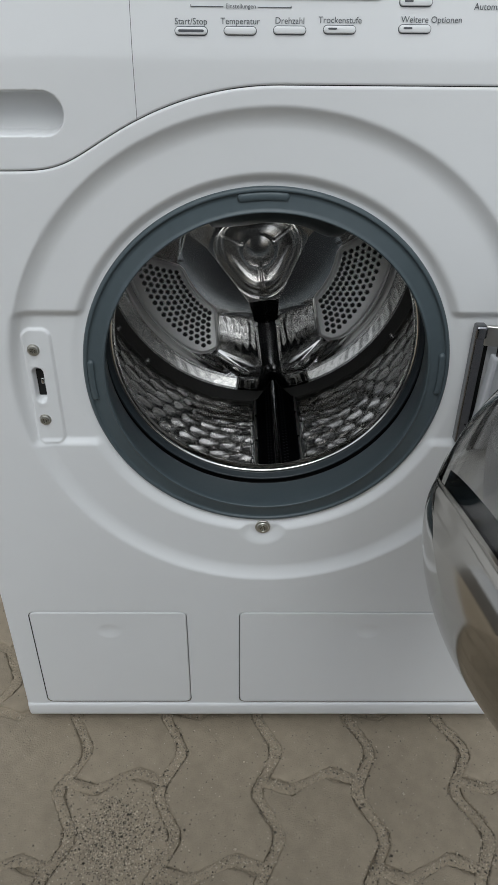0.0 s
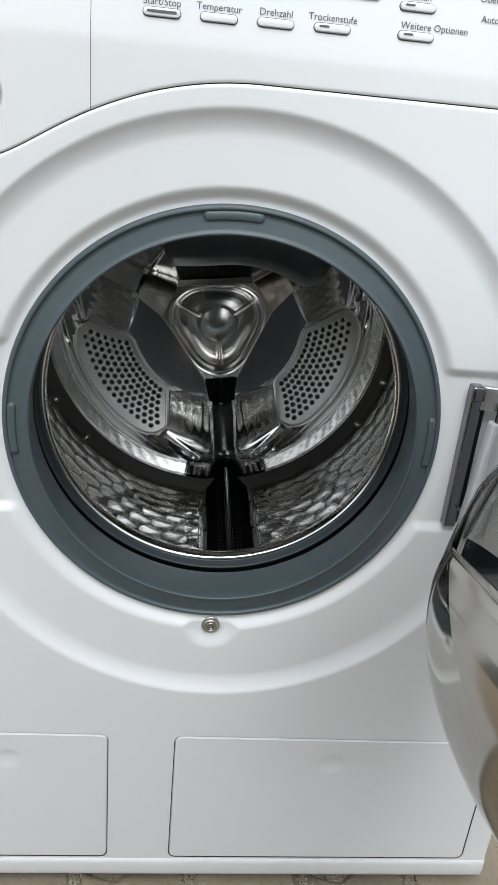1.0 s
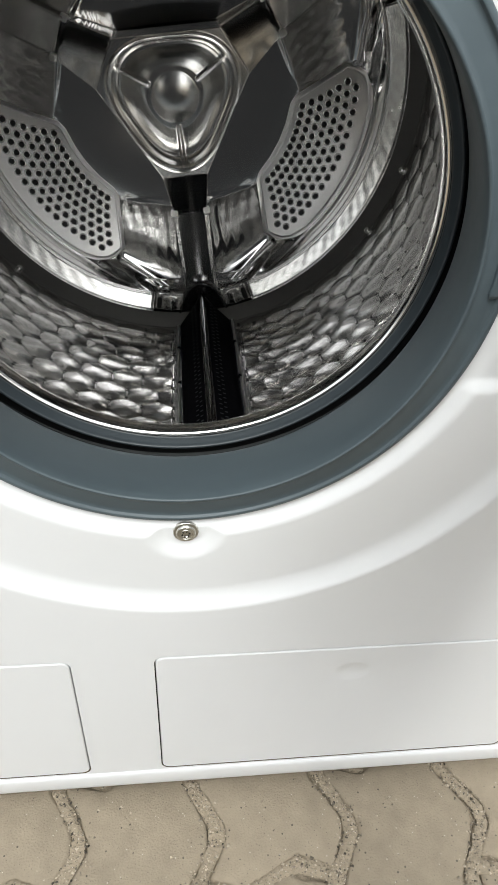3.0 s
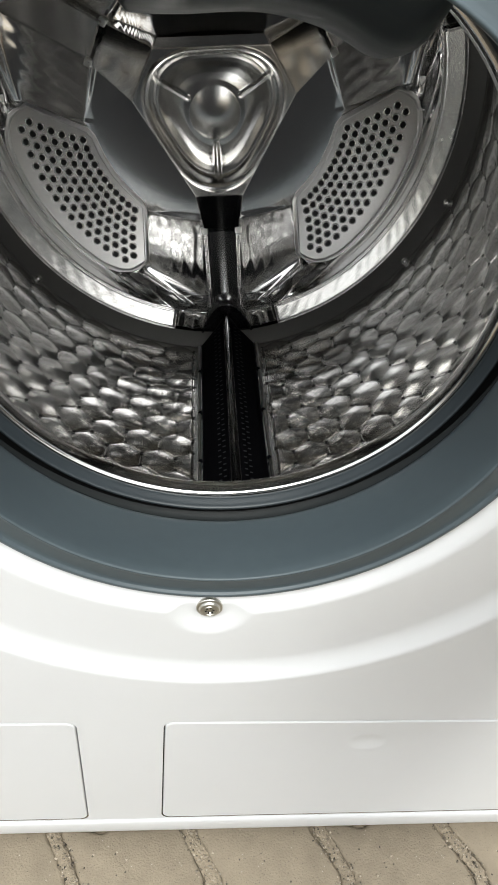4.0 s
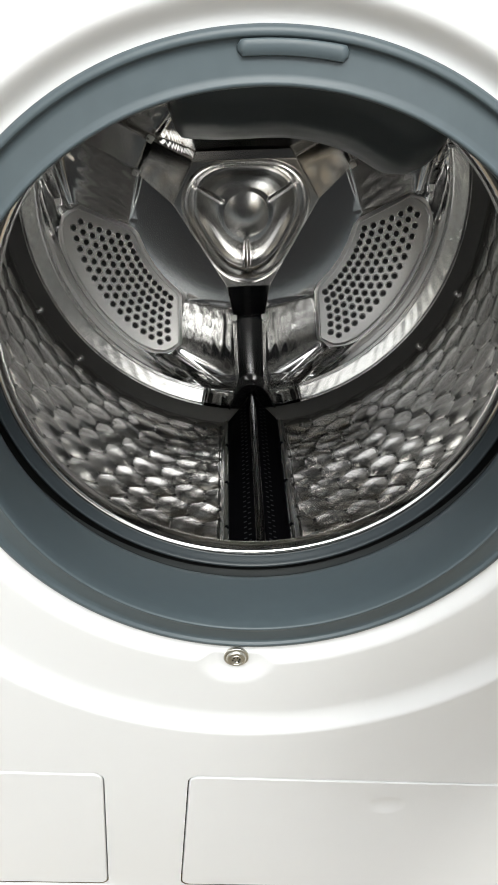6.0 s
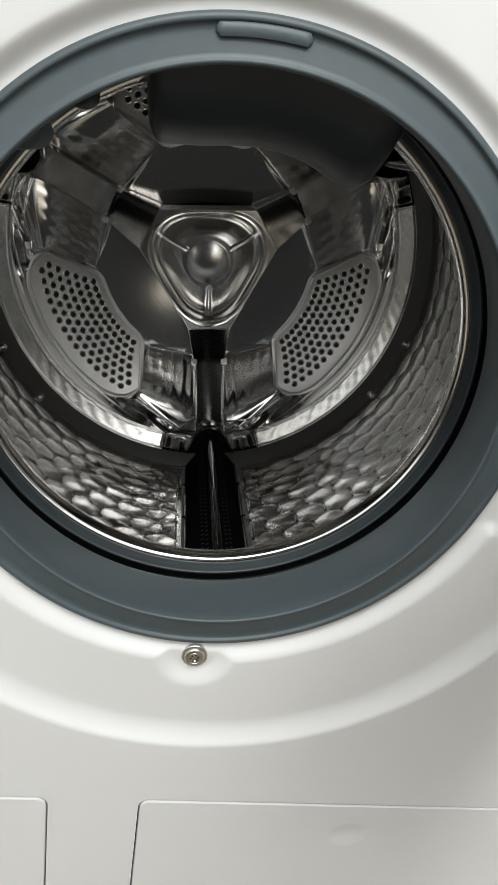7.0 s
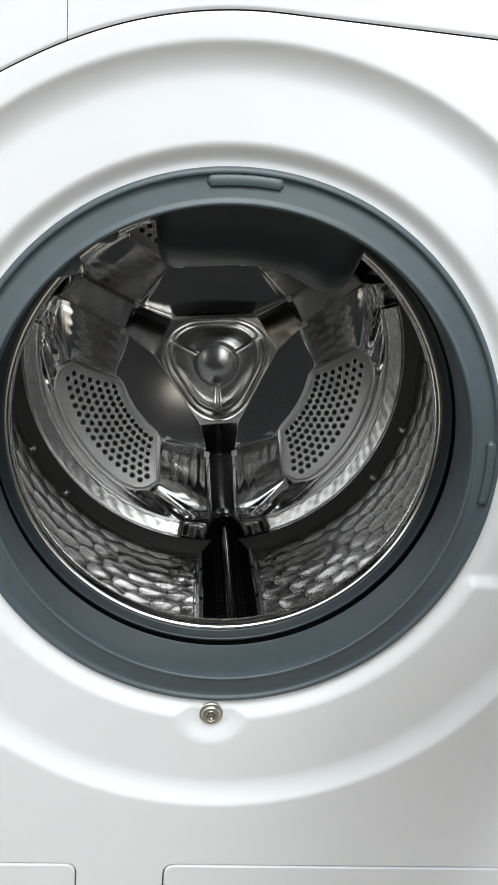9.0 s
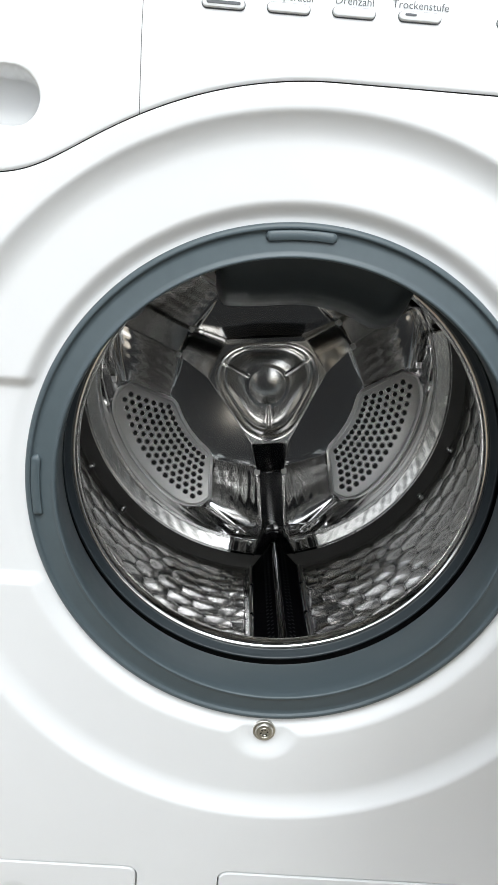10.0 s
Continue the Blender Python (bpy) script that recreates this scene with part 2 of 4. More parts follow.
tagged(new("ground", mesh_of("ground", [(-400, -400, -0.0046), (400, -400, -0.0046), (400, 400, -0.0046), (-400, 400, -0.0046)],
                                      [(0, 1, 2, 3)], SAND)), "sandy ground and joints between concrete pavers", "ground", kind="structure")
pavement = tagged(new("pavement"), "worn grey-brown zigzag concrete pavers with sandy joints", "pavement", kind="structure")

# unseen walls added behind the camera and to both sides to shape light and reflections; the low dark one's tall block
# stands in for the camera's holder
for wname, blocks, mat, words in (("wall_south", (((14.16, 0.24, 0.38), (0, -1.27, 0.19)), ((0.53, 0.36, 1.42), (-0.12, -1.05, 0.71))), DARKBLOCKER, "unseen low dark wall with a tall block, added to darken reflections"),
                                  ("wall_west", (((0.24, 16.0, 1.7), (-7.2, 0.0, 0.85)),), GREYBLOCKER, "unseen grey wall, added to block the low sky"),
                                  ("wall_east", (((0.24, 16.0, 1.7), (7.2, 0.0, 0.85)),), GREYBLOCKER, "unseen grey wall, added to block the low sky")):
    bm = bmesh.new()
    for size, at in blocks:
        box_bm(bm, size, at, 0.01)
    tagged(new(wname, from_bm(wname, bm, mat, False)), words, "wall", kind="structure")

# ---- the washing machine: body ----
machine = thing("washing_machine", "white front-loading washer dryer with its round door open", "washing machine", (0, 0.3, 0))
MOVE = Matrix.Translation((0, -0.3, 0))


def own(name, me, parent=None, label="", sharp=None):
    """A part of the machine, built in world measures."""
    ob = part(name, me, parent or machine, label, sharp)
    if parent is None:
        ob.matrix_parent_inverse = MOVE
    return ob


# casing: sides, back and rounded front corners as one bent sheet
prof = [(-HALF + 0.0045, 0.0)]
for k in range(1, 7):
    a = radians(90 * k / 6)
    prof.append((-HALF + 0.0045 - 0.0045 * math.sin(a), 0.0045 - 0.0045 * math.cos(a)))
prof += [(-HALF, 0.10), (-HALF, 0.60)]
prof += [(-x, y) for x, y in reversed(prof)]
zs = [FOOT, FOOT + 0.002, 0.4, TOP - 0.004, TOP]
verts = [(x, y, z) for z in zs for x, y in prof]
n = len(prof)
faces = [(k * n + j, k * n + j + 1, (k + 1) * n + j + 1, (k + 1) * n + j) for k in range(len(zs) - 1) for j in range(n - 1)]
own("casing", mesh_of("casing", verts, faces, ENAMEL), sharp=50)
bm = bmesh.new()
box_bm(bm, (0.592, 0.588, 0.018), (0, 0.306, TOP - 0.012), 0.003)
own("top_panel", from_bm("top_panel", bm, ENAMEL), sharp=50)
bm = bmesh.new()
box_bm(bm, (0.56, 0.54, 0.004), (0, 0.32, FOOT + 0.006))
own("base_tray", from_bm("base_tray", bm, DARKRUBBER_AND_SHADE, False))
ring = [2 * math.pi * k / 16 for k in range(16)]
for fx in (-0.25, 0.25):
    for fy in (0.06, 0.55):
        V = [(fx + r * math.cos(t), fy + r * math.sin(t), z) for r, z in ((0.021, 0.0), (0.021, 0.008), (0.012, 0.010), (0.012, 0.024)) for t in ring]
        F = [(k * 16 + j, k * 16 + (j + 1) % 16, (k + 1) * 16 + (j + 1) % 16, (k + 1) * 16 + j) for k in range(3) for j in range(16)] + [tuple(range(16))]
        own("foot", mesh_of("foot", V, F, DARKRUBBER_AND_SHADE), sharp=40)

# ---- pressed front sheet with the round dish ----
NX, NZ = 330, 400
SPLIT = 0.222
xs = np.concatenate([np.linspace(-HALF + 0.0045, -0.234, 33)[:-1], np.linspace(-0.234, -0.192, 60)[:-1], np.linspace(-0.192, HALF - 0.0045, NX - 91)])
X = np.repeat(xs[:, None], NZ, 1)
ztop = gap_curve(xs) - 0.0004
Z = SPLIT + (ztop[:, None] - SPLIT) * np.linspace(0, 1, NZ)[None]
rd = np.hypot(X - DISH[0], Z - DISH[1])
rs = np.hypot(X - SEAL[0], Z - SEAL[1])
u = np.clip((0.2350 - rd) / 0.0175, 0, 1)
dish = 1 - (1 - np.where(u < 0.14, u * u / 0.28, u - 0.07) / 0.93) ** 2
collar = smooth01((0.1798 - rs) / 0.010)
band = smooth01((0.070 - np.abs(Z - 0.4870)) / 0.009) * smooth01((0.238 - rd) / 0.012) * (1 - collar)
px, pz = X - SEAL[0], Z - np.clip(Z, 0.319, 0.36)
pit = smooth01((0.0270 - np.hypot(px, pz)) / 0.014) * (Z < 0.40)
Y = 0.0068 * dish + np.maximum(0.006 * collar, 0.0045 * pit) + 0.0045 * band
# rolled lip at the upper edge and the keeper's embossed plate
lip = np.clip((ztop[:, None] - Z) / 0.0022, 0, 1)
Y += 0.0009 * (1 - np.sqrt(1 - (1 - lip) ** 2))
qx, qz = np.abs(X + 0.2115) - 0.0045, np.abs(Z - 0.479) - 0.0505
plate = smooth01((0.0092 - np.hypot(np.maximum(qx, 0), np.maximum(qz, 0))) / 0.0026)
far = np.hypot(X + 0.2152, np.maximum(np.abs(Z - 0.482) - 0.0125, 0))
slot = smooth01((0.0056 - far) / 0.0020)
ends = np.exp(-(np.hypot((X + 0.2148) / 1.25, np.abs(Z - 0.482) - 0.0190) / 0.0032) ** 2)
Y = Y - 0.0022 * plate + 0.008 * slot - 0.0007 * ends * (1 - slot)
mid = rs[:-1, :-1]
V, F = array_grid(X, Y, Z, keep=mid > 0.1645)
own("front_panel", mesh_of("front_panel", V, F, ENAMEL), label="white pressed steel front with a round dished recess")

# lower front with two openings for the flaps
FLAPS = ((-0.2705, -0.0915), (-0.0305, 0.2705))
FZ0, FZ1 = 0.0415, 0.1978
bm = bmesh.new()
for loop in [[(-HALF + 0.0045, FOOT), (HALF - 0.0045, FOOT), (HALF - 0.0045, SPLIT), (-HALF + 0.0045, SPLIT)]] + [rounded(a - 0.0008, b + 0.0008, FZ0 - 0.0008, FZ1 + 0.0011, 0.0075) for a, b in FLAPS]:
    vs = [bm.verts.new((x, 0.0, z)) for x, z in loop]
    for k in range(len(vs)):
        bm.edges.new((vs[k - 1], vs[k]))
bmesh.ops.triangle_fill(bm, edges=bm.edges[:], use_beauty=True)
own("lower_front", from_bm("lower_front", bm, ENAMEL, False))
# dark sheet stands in for the shade in the gaps round the flaps
bm = bmesh.new()
box_bm(bm, (0.57, 0.004, 0.18), (0, 0.014, 0.122))
own("flap_recess", from_bm("flap_recess", bm, DARKRUBBER_AND_SHADE, False))


def flap_mesh(x0, x1, dent, dz=0.168):
    """A thin cover with rounded edges and one soft finger dimple pressed into its face."""
    me = slab("service_flap", rounded(x0, x1, FZ0, FZ1, 0.0068), [(0, 0.010), (0, 0.0012), (0.0004, 0.0002), (0.0014, -0.0004)], PLASTIC, 8)
    bm = bmesh.new()
    bm.from_mesh(me)
    face = max(bm.faces, key=lambda f: len(f.verts))
    edges = list(face.edges)
    bm.faces.remove(face)
    rings_ = []
    for r, y in ((0.0150, -0.0004), (0.0138, -0.00035), (0.0112, 0.0000), (0.0080, 0.0005), (0.0045, 0.0008), (0.0012, 0.0009)):
        rings_.append([bm.verts.new((dent + r * math.cos(2 * math.pi * k / 40), y, dz + 0.82 * r * math.sin(2 * math.pi * k / 40))) for k in range(40)])
    edges += [bm.edges.new((rings_[0][k - 1], rings_[0][k])) for k in range(40)]
    bmesh.ops.triangle_fill(bm, edges=edges, use_beauty=True)
    for p, q in zip(rings_, rings_[1:]):
        for k in range(40):
            bm.faces.new((p[k - 1], p[k], q[k], q[k - 1]))
    bm.faces.new(rings_[-1])
    out = from_bm("service_flap", bm, PLASTIC)
    out.set_sharp_from_angle(angle=radians(30))
    return out


for (a, b), dent in zip(FLAPS, (-0.181, 0.119)):
    own("service_flap", flap_mesh(a, b, dent), label="white plastic cover flap with a finger dimple")
# plinth lip along the bottom
lip_prof = [(0.0, 0.0385), (-0.0012, 0.0375), (-0.0020, 0.0355), (-0.0022, 0.033), (-0.0022, 0.0215), (-0.0016, 0.0185), (0.0, 0.0172), (0.006, 0.0168)]
nl = len(lip_prof)
V = [(x, y + (0.003 if abs(x) > 0.296 else 0), z) for x in (-0.2975, -0.2945, 0.2945, 0.2975) for y, z in lip_prof]
F = [(i * nl + j, (i + 1) * nl + j, (i + 1) * nl + j + 1, i * nl + j + 1) for i in range(3) for j in range(nl - 1)]
own("plinth_lip", mesh_of("plinth_lip", V, F, ENAMEL))

# ---- control panel and detergent drawer ----
SEAM = -0.1062


def panel_sheet(x0, x1, nx, nz):
    xs = np.linspace(x0, x1, nx)
    low = gap_curve(xs) + 0.0003
    Xp = np.repeat(xs[:, None], nz, 1)
    Zp = low[:, None] + (TOP - 0.003 - low[:, None]) * np.linspace(0, 1, nz)[None]
    k = 0.0012
    Yp = LEAN * k * np.logaddexp(0, (Zp - BEND) / k)
    # rolled edges
    e = np.clip((Zp - low[:, None]) / 0.0016, 0, 1)
    Yp = Yp + 0.0008 * (1 - np.sqrt(1 - (1 - e) ** 2))
    return Xp, Yp, Zp


Xp, Yp, Zp = panel_sheet(SEAM + 0.00018, HALF - 0.0045, 200, 130)
V, F = array_grid(Xp, Yp, Zp)
control = own("control_panel", mesh_of("control_panel", V, F, PLASTIC), label="white slanted control panel with grey German lettering")
Xp, Yp, Zp = panel_sheet(-HALF + 0.0045, SEAM - 0.00018, 230, 200)
hx = np.abs(Xp + 0.2045) - 0.0295
hd = np.hypot(np.maximum(hx, 0), Zp - 0.7105)
Yp = Yp + 0.022 * smooth01((0.0152 - hd) / 0.0022)
V, F = array_grid(Xp, Yp, Zp)
own("detergent_drawer", mesh_of("detergent_drawer", V, F, PLASTIC), label="white detergent drawer with an oval grip recess")
bm = bmesh.new()
box_bm(bm, (0.58, 0.004, 0.20), (0, 0.034, 0.745))
own("panel_backing", from_bm("panel_backing", bm, DARKRUBBER_AND_SHADE, False))


def stadium(w, h, n=8):
    r = h / 2
    pts = []
    for cx, a in ((w / 2 - r, -90), (-w / 2 + r, 90)):
        for k in range(n + 1):
            b = radians(a + 180 * k / n)
            pts.append((cx + r * math.cos(b), r * math.sin(b)))
    return pts


ON_PANEL = Matrix.Rotation(-math.atan(LEAN), 4, "X")


def on_panel(ob, x, z, proud=0.0):
    x, z = x + 0.0057 - 0.0274 * x, z + 0.0010 - 0.0050 * x
    m = Matrix.Translation((x, panel_y(z) - proud, z)) @ ON_PANEL
    ob.matrix_local = m
    return ob


BUTTON = slab("button", stadium(0.0222, 0.0046), [(0, 0.002), (0, -0.0011), (0.0003, -0.0016), (0.0009, -0.0018)], GREYPLASTIC, 30)
BUTTON.materials[0] = PLASTIC
# dark plate behind each button paints the shade along its edge
RIMS = slab("button_gap", stadium(0.0232, 0.0058), [(0, 0.001), (0, -0.0002)], INK)
MARK = slab("indicator", stadium(0.0062, 0.0011, 3), [(0, 0.001), (0, -0.0021)], INK)
BAR = slab("indicator", stadium(0.0180, 0.0015, 3), [(0, 0.001), (0, -0.0021)], INK)


def text(words, x, z, size, mat, parent, centre=True, proud=0.0005, name="lettering"):
    c = bpy.data.curves.new(name, "FONT")
    c.body, c.size, c.extrude, c.resolution_u = words, size, 0.0, 3
    c.align_x, c.align_y = ("CENTER" if centre else "LEFT"), "CENTER"
    tmp = bpy.data.objects.new(name, c)
    scene.collection.objects.link(tmp)
    bpy.context.view_layer.update()
    me = bpy.data.meshes.new_from_object(tmp.evaluated_get(bpy.context.evaluated_depsgraph_get()))
    bpy.data.objects.remove(tmp)
    me.transform(Matrix.Rotation(radians(90), 4, "X"))
    me.materials.clear()
    me.materials.append(mat)
    return on_panel(part(name, me, parent), x, z, proud)


def thin_bar(name, x, z, w, h, mat, parent, proud=0.0004):
    me = slab(name, [(w / 2, -h / 2), (w / 2, h / 2), (-w / 2, h / 2), (-w / 2, -h / 2)], [(0, 0.0006), (0, -0.0001)], mat)
    return on_panel(part(name, me, parent), x, z, proud)


for word, x, z, mark in (("Start/Stop", -0.0719, 0.7640, BAR), ("Temperatur", -0.0368, 0.7645, None), ("Drehzahl", -0.0014, 0.7652, None),
                         ("Trockenstufe", 0.0344, 0.7660, MARK), ("Weitere Optionen", 0.0882, 0.7670, MARK), ("Flecken", 0.0874, 0.7828, MARK),
                         ("ProgrammManager", 0.0865, 0.7980, MARK), (None, 0.0857, 0.8132, MARK)):
    z -= 0.0021
    on_panel(part("button_gap", RIMS, control), x, z)
    on_panel(part("button", BUTTON, control), x, z)
    if mark:
        on_panel(part("indicator", mark, control), x if mark is BAR else x - 0.0052, z + (0 if mark is BAR else 0.0004))
    tx = {"Weitere Optionen": 0.0998, "ProgrammManager": 0.1004, "Flecken": 0.0868}.get(word, x)
    if word:
        text(word, tx, z + 0.0056, 0.0056, INK, control)
thin_bar("worn_print", 0.0885, 0.8195, 0.017, 0.0030, INK, control)
text("Einstellungen", -0.0364, 0.7768, 0.0040, INK, control)
for a, b in ((-0.0717, -0.0490), (-0.0238, -0.0008)):
    thin_bar("bracket_line", (a + b) / 2, 0.7765, b - a, 0.0004, INK, control)
for a in (-0.0717, -0.0008):
    thin_bar("bracket_line", a, 0.7770, 0.0004, 0.0012, INK, control)
for word, x, z, a in (("Automatic", 0.1414, 0.7786, 0.153), ("Oberhemden", 0.1425, 0.7896, 0.1575), ("Wolle", 0.1330, 0.8009, 0.150),
                      ("Feinwäsche", 0.1405, 0.8122, 0.1545), ("Bügelleicht", 0.1405, 0.8238, 0.1545)):
    text(word, x, z, 0.0057, INK, control)
    b = 0.181 if word == "Automatic" else 0.1662
    thin_bar("leader_line", (a + b) / 2, z - 0.0008, b - a, 0.0004, INK, control)
for dx, w, h in ((-0.0022, 0.0004, 0.0026), (0.0022, 0.0004, 0.0026), (0, 0.0044, 0.0004)):
    thin_bar("wash_tub_symbol", 0.1452 + dx, 0.8009 + (-0.0013 if w > h else 0), w, h, INK, control)
# display: raised white frame, dark pane and printed fields
DZ1 = 0.842
frame_outline = rounded(-0.0868, 0.0668, 0.7826, DZ1 + 0.005, 0.0018, 3)
part("display_frame", slab("display_frame", frame_outline, [(0, 0.002), (0, -0.0010), (0.0005, -0.0014), (0.0042, -0.0014), (0.0046, -0.0002)], PLASTIC, 30, panel_y), control)
part("display_pane", slab("display_pane", rounded(-0.0822, 0.0621, 0.7874, DZ1, 0.0012, 3), [(0, 0.002), (0, -0.0007)], DISPLAY, 30, panel_y), control)


def outline_box(x0, x1, z0, z1, mat, w=0.00045):
    for x in (x0, x1):
        thin_bar("display_line", x, (z0 + z1) / 2, w, z1 - z0, mat, control, 0.0010)
    for z in (z0, z1):
        thin_bar("display_line", (x0 + x1) / 2, z, x1 - x0 + w, w, mat, control, 0.0010)


outline_box(-0.0886, 0.0142, 0.7882, 0.8002, PALEINK)
outline_box(0.0166, 0.0546, 0.7886, 0.8002, PALEINK)
outline_box(0.0166, 0.0546, 0.8030, 0.8150, PALEINK)
text("OK", -0.0374, 0.7942, 0.0056, PALEINK, control, proud=0.0012)
text("v", -0.0722, 0.7942, 0.0068, PALEINK, control, proud=0.0012)
text("^", -0.0030, 0.7932, 0.0085, PALEINK, control, proud=0.0012)
text("Startvorwahl", 0.0392, 0.7944, 0.0047, PALEINK, control, proud=0.0012)
thin_bar("display_line", 0.0215, 0.7946, 0.0050, 0.0012, PALEINK, control, 0.0010)
# programme dial
KX, KZ = 0.1872, 0.8080
knob = part("dial_ring", mesh_of("dial_ring", *revolve([(0.0216, 0.002), (0.0216, -0.002), (0.0209, -0.004), (0.0200, -0.004), (0.0196, -0.002), (0.0188, -0.002),
        (0.0186, -0.006), (0.0178, -0.0065)], (0, 0), 64), INK), control)
on_panel(knob, KX, KZ)
on_panel(part("dial", mesh_of("dial", *revolve([(0.0186, -0.002), (0.0184, -0.014), (0.0176, -0.0155), (0.0150, -0.0152), (0.012, -0.0145), (0.0001, -0.0145)], (0, 0), 64), CHROME), control, "brushed chrome programme dial", 40), KX, KZ)

# ---- door seal, screws and keeper plate ----
seal_profile = [(0.1745, 0.0200), (0.1705, 0.0165), (0.1682, 0.0140), (0.1676, 0.0118), (0.1666, 0.0104), (0.1652, 0.0099), (0.1643, 0.0099), (0.1639, 0.0102), (0.1636, 0.0116), (0.1632, 0.0119), (0.1600, 0.0116), (0.1520, 0.0094), (0.1500, 0.0091), (0.1494, 0.0083), (0.1486, 0.0079),
                (0.1478, 0.0082), (0.1474, 0.0092), (0.1477, 0.016), (0.1500, 0.030), (0.1530, 0.045), (0.1558, 0.0575), (0.1566, 0.0612), (0.1578, 0.0636), (0.1605, 0.0650)]
fold_profile = [(0.1605, 0.0650), (0.1740, 0.0655), (0.1740, 0.0900), (0.1640, 0.0900), (0.1625, 0.0810)]
lip_profile = [(0.1625, 0.0810), (0.1615, 0.0795), (0.1605, 0.0791), (0.1598, 0.0797), (0.1593, 0.0811), (0.1585, 0.0830), (0.1572, 0.0850), (0.1566, 0.0868), (0.1580, 0.0885)]
seal = own("door_seal", mesh_of("door_seal", *revolve(seal_profile, SEAL, 256), RUBBER), label="blue-grey rubber door seal, slightly dusty")
# shade in the fold and on the inner lip is put into their colours
part("seal_fold", mesh_of("seal_fold", *revolve(fold_profile, SEAL, 192), DARKRUBBER_AND_SHADE), seal, "fold between the two lips, coloured dark for its shade")
part("inner_lip", mesh_of("inner_lip", *revolve(lip_profile, DRUM, 256), LIPSHADE_DUCT), seal, "inner lip, its shade put into a darker colour")
for mid_angle, span in ((92.0, 15.0), (1.2, 15.0), (181.6, 14.6)):
    verts, faces, ns = [], [], 24
    sec = [(0.1632, 0.0125), (0.1634, 0.0098), (0.1626, 0.0090), (0.1592, 0.0086), (0.1578, 0.0092), (0.1574, 0.0118)]
    for k in range(ns + 1):
        u = k / ns
        a = radians(mid_angle + (u - 0.5) * span)
        e = math.sqrt(max(0.0, 1 - max(0, abs(u - 0.5) * 2 - 0.9) ** 2 / 0.01))
        for r, y in sec:
            rr = 0.1604 + (r - 0.1604) * (0.35 + 0.65 * e)
            verts.append((SEAL[0] + rr * math.cos(a), y + 0.002 * (1 - e), SEAL[1] + rr * math.sin(a)))
    m = len(sec)
    faces = [(k * m + j, k * m + j + 1, (k + 1) * m + j + 1, (k + 1) * m + j) for k in range(ns) for j in range(m - 1)]
    faces += [tuple(range(m)), tuple(ns * m + j for j in range(m))]
    part("grip_tab", mesh_of("grip_tab", verts, faces, RUBBER), seal, sharp=50)


def screw(x, y, z, r):
    ob = own("screw", mesh_of("screw", *revolve([(r * 1.22, 0.001), (r * 1.22, -0.0006), (r * 1.17, -0.0010), (r * 0.98, -0.0012), (r * 0.94, -0.0020), (r * 0.86, -0.0026), (r * 0.66, -0.0028),
        (r * 0.62, -0.0024), (r * 0.56, -0.0024), (r * 0.52, -0.0028), (r * 0.40, -0.0028), (r * 0.34, -0.0022), (0.0001, -0.0020)], (0, 0), 28), ZINC), label="zinc cross-head screw", sharp=35)
    ob.location = (x, y, z)
    for k in range(6):
        bm = bmesh.new()
        a = radians(60 * k + 15)
        box_bm(bm, (r * 0.17, 0.0006, r * 0.11), (0, 0, 0), 0.0, Matrix.Rotation(-a, 4, "Y"))
        s = part("drive_slot", from_bm("drive_slot", bm, HOLESHADEBLACK, False), ob)
        s.location = (math.cos(a) * r * 0.36, -0.0026, math.sin(a) * r * 0.36)
    return ob


screw(-0.0060, 0.0112, 0.3138, 0.0066)
screw(-0.2155, 0.0098, 0.5175, 0.0048)
screw(-0.2155, 0.0098, 0.4455, 0.0048)
bm = bmesh.new()
box_bm(bm, (0.0076, 0.006, 0.027), (-0.2150, 0.0185, 0.482), 0.001)
own("latch_opening", from_bm("latch_opening", bm, HOLESHADEBLACK))
bm = bmesh.new()
box_bm(bm, (0.003, 0.003, 0.006), (-0.2135, 0.0158, 0.484), 0.0006)
own("latch_hook", from_bm("latch_hook", bm, CHROME))

# dryer air duct of rubber hanging into the mouth of the drum, with the spray nozzle beside it
def duct_point(u, v):
    """u along its width, v round its section from the upper front over the bottom to the back."""
    x = -0.0625 + 0.1385 * u
    drop = 0.6005 - 0.0085 * math.exp(-((u - 0.86) / 0.13) ** 2) + 0.005 * math.exp(-((u - 0.46) / 0.22) ** 2)
    drop += 0.030 * max(0, (u - 0.93) / 0.07) ** 2 + 0.010 * max(0, (0.05 - u) / 0.05) ** 2
    prof = [(0.030, 0.655), (0.040, drop + 0.040), (0.056, drop + 0.024), (0.074, drop + 0.012), (0.092, drop + 0.0045), (0.108, drop + 0.0006), (0.122, drop + 0.0006), (0.133, drop + 0.008), (0.138, drop + 0.022), (0.140, 0.655)]
    k = v * (len(prof) - 1)
    i = min(int(k), len(prof) - 2)
    f = k - i
    return x, prof[i][0] * (1 - f) + prof[i + 1][0] * f, prof[i][1] * (1 - f) + prof[i + 1][1] * f


nu, nv = 49, 33
V, F = grid(nu, nv, lambda i, j: duct_point(i / (nu - 1), j / (nv - 1)))
F += [tuple(range(nv)), tuple((nu - 1) * nv + j for j in range(nv))]
own("air_duct", mesh_of("air_duct", V, F, LIPSHADE_DUCT), label="dark rubber dryer air duct", sharp=55)
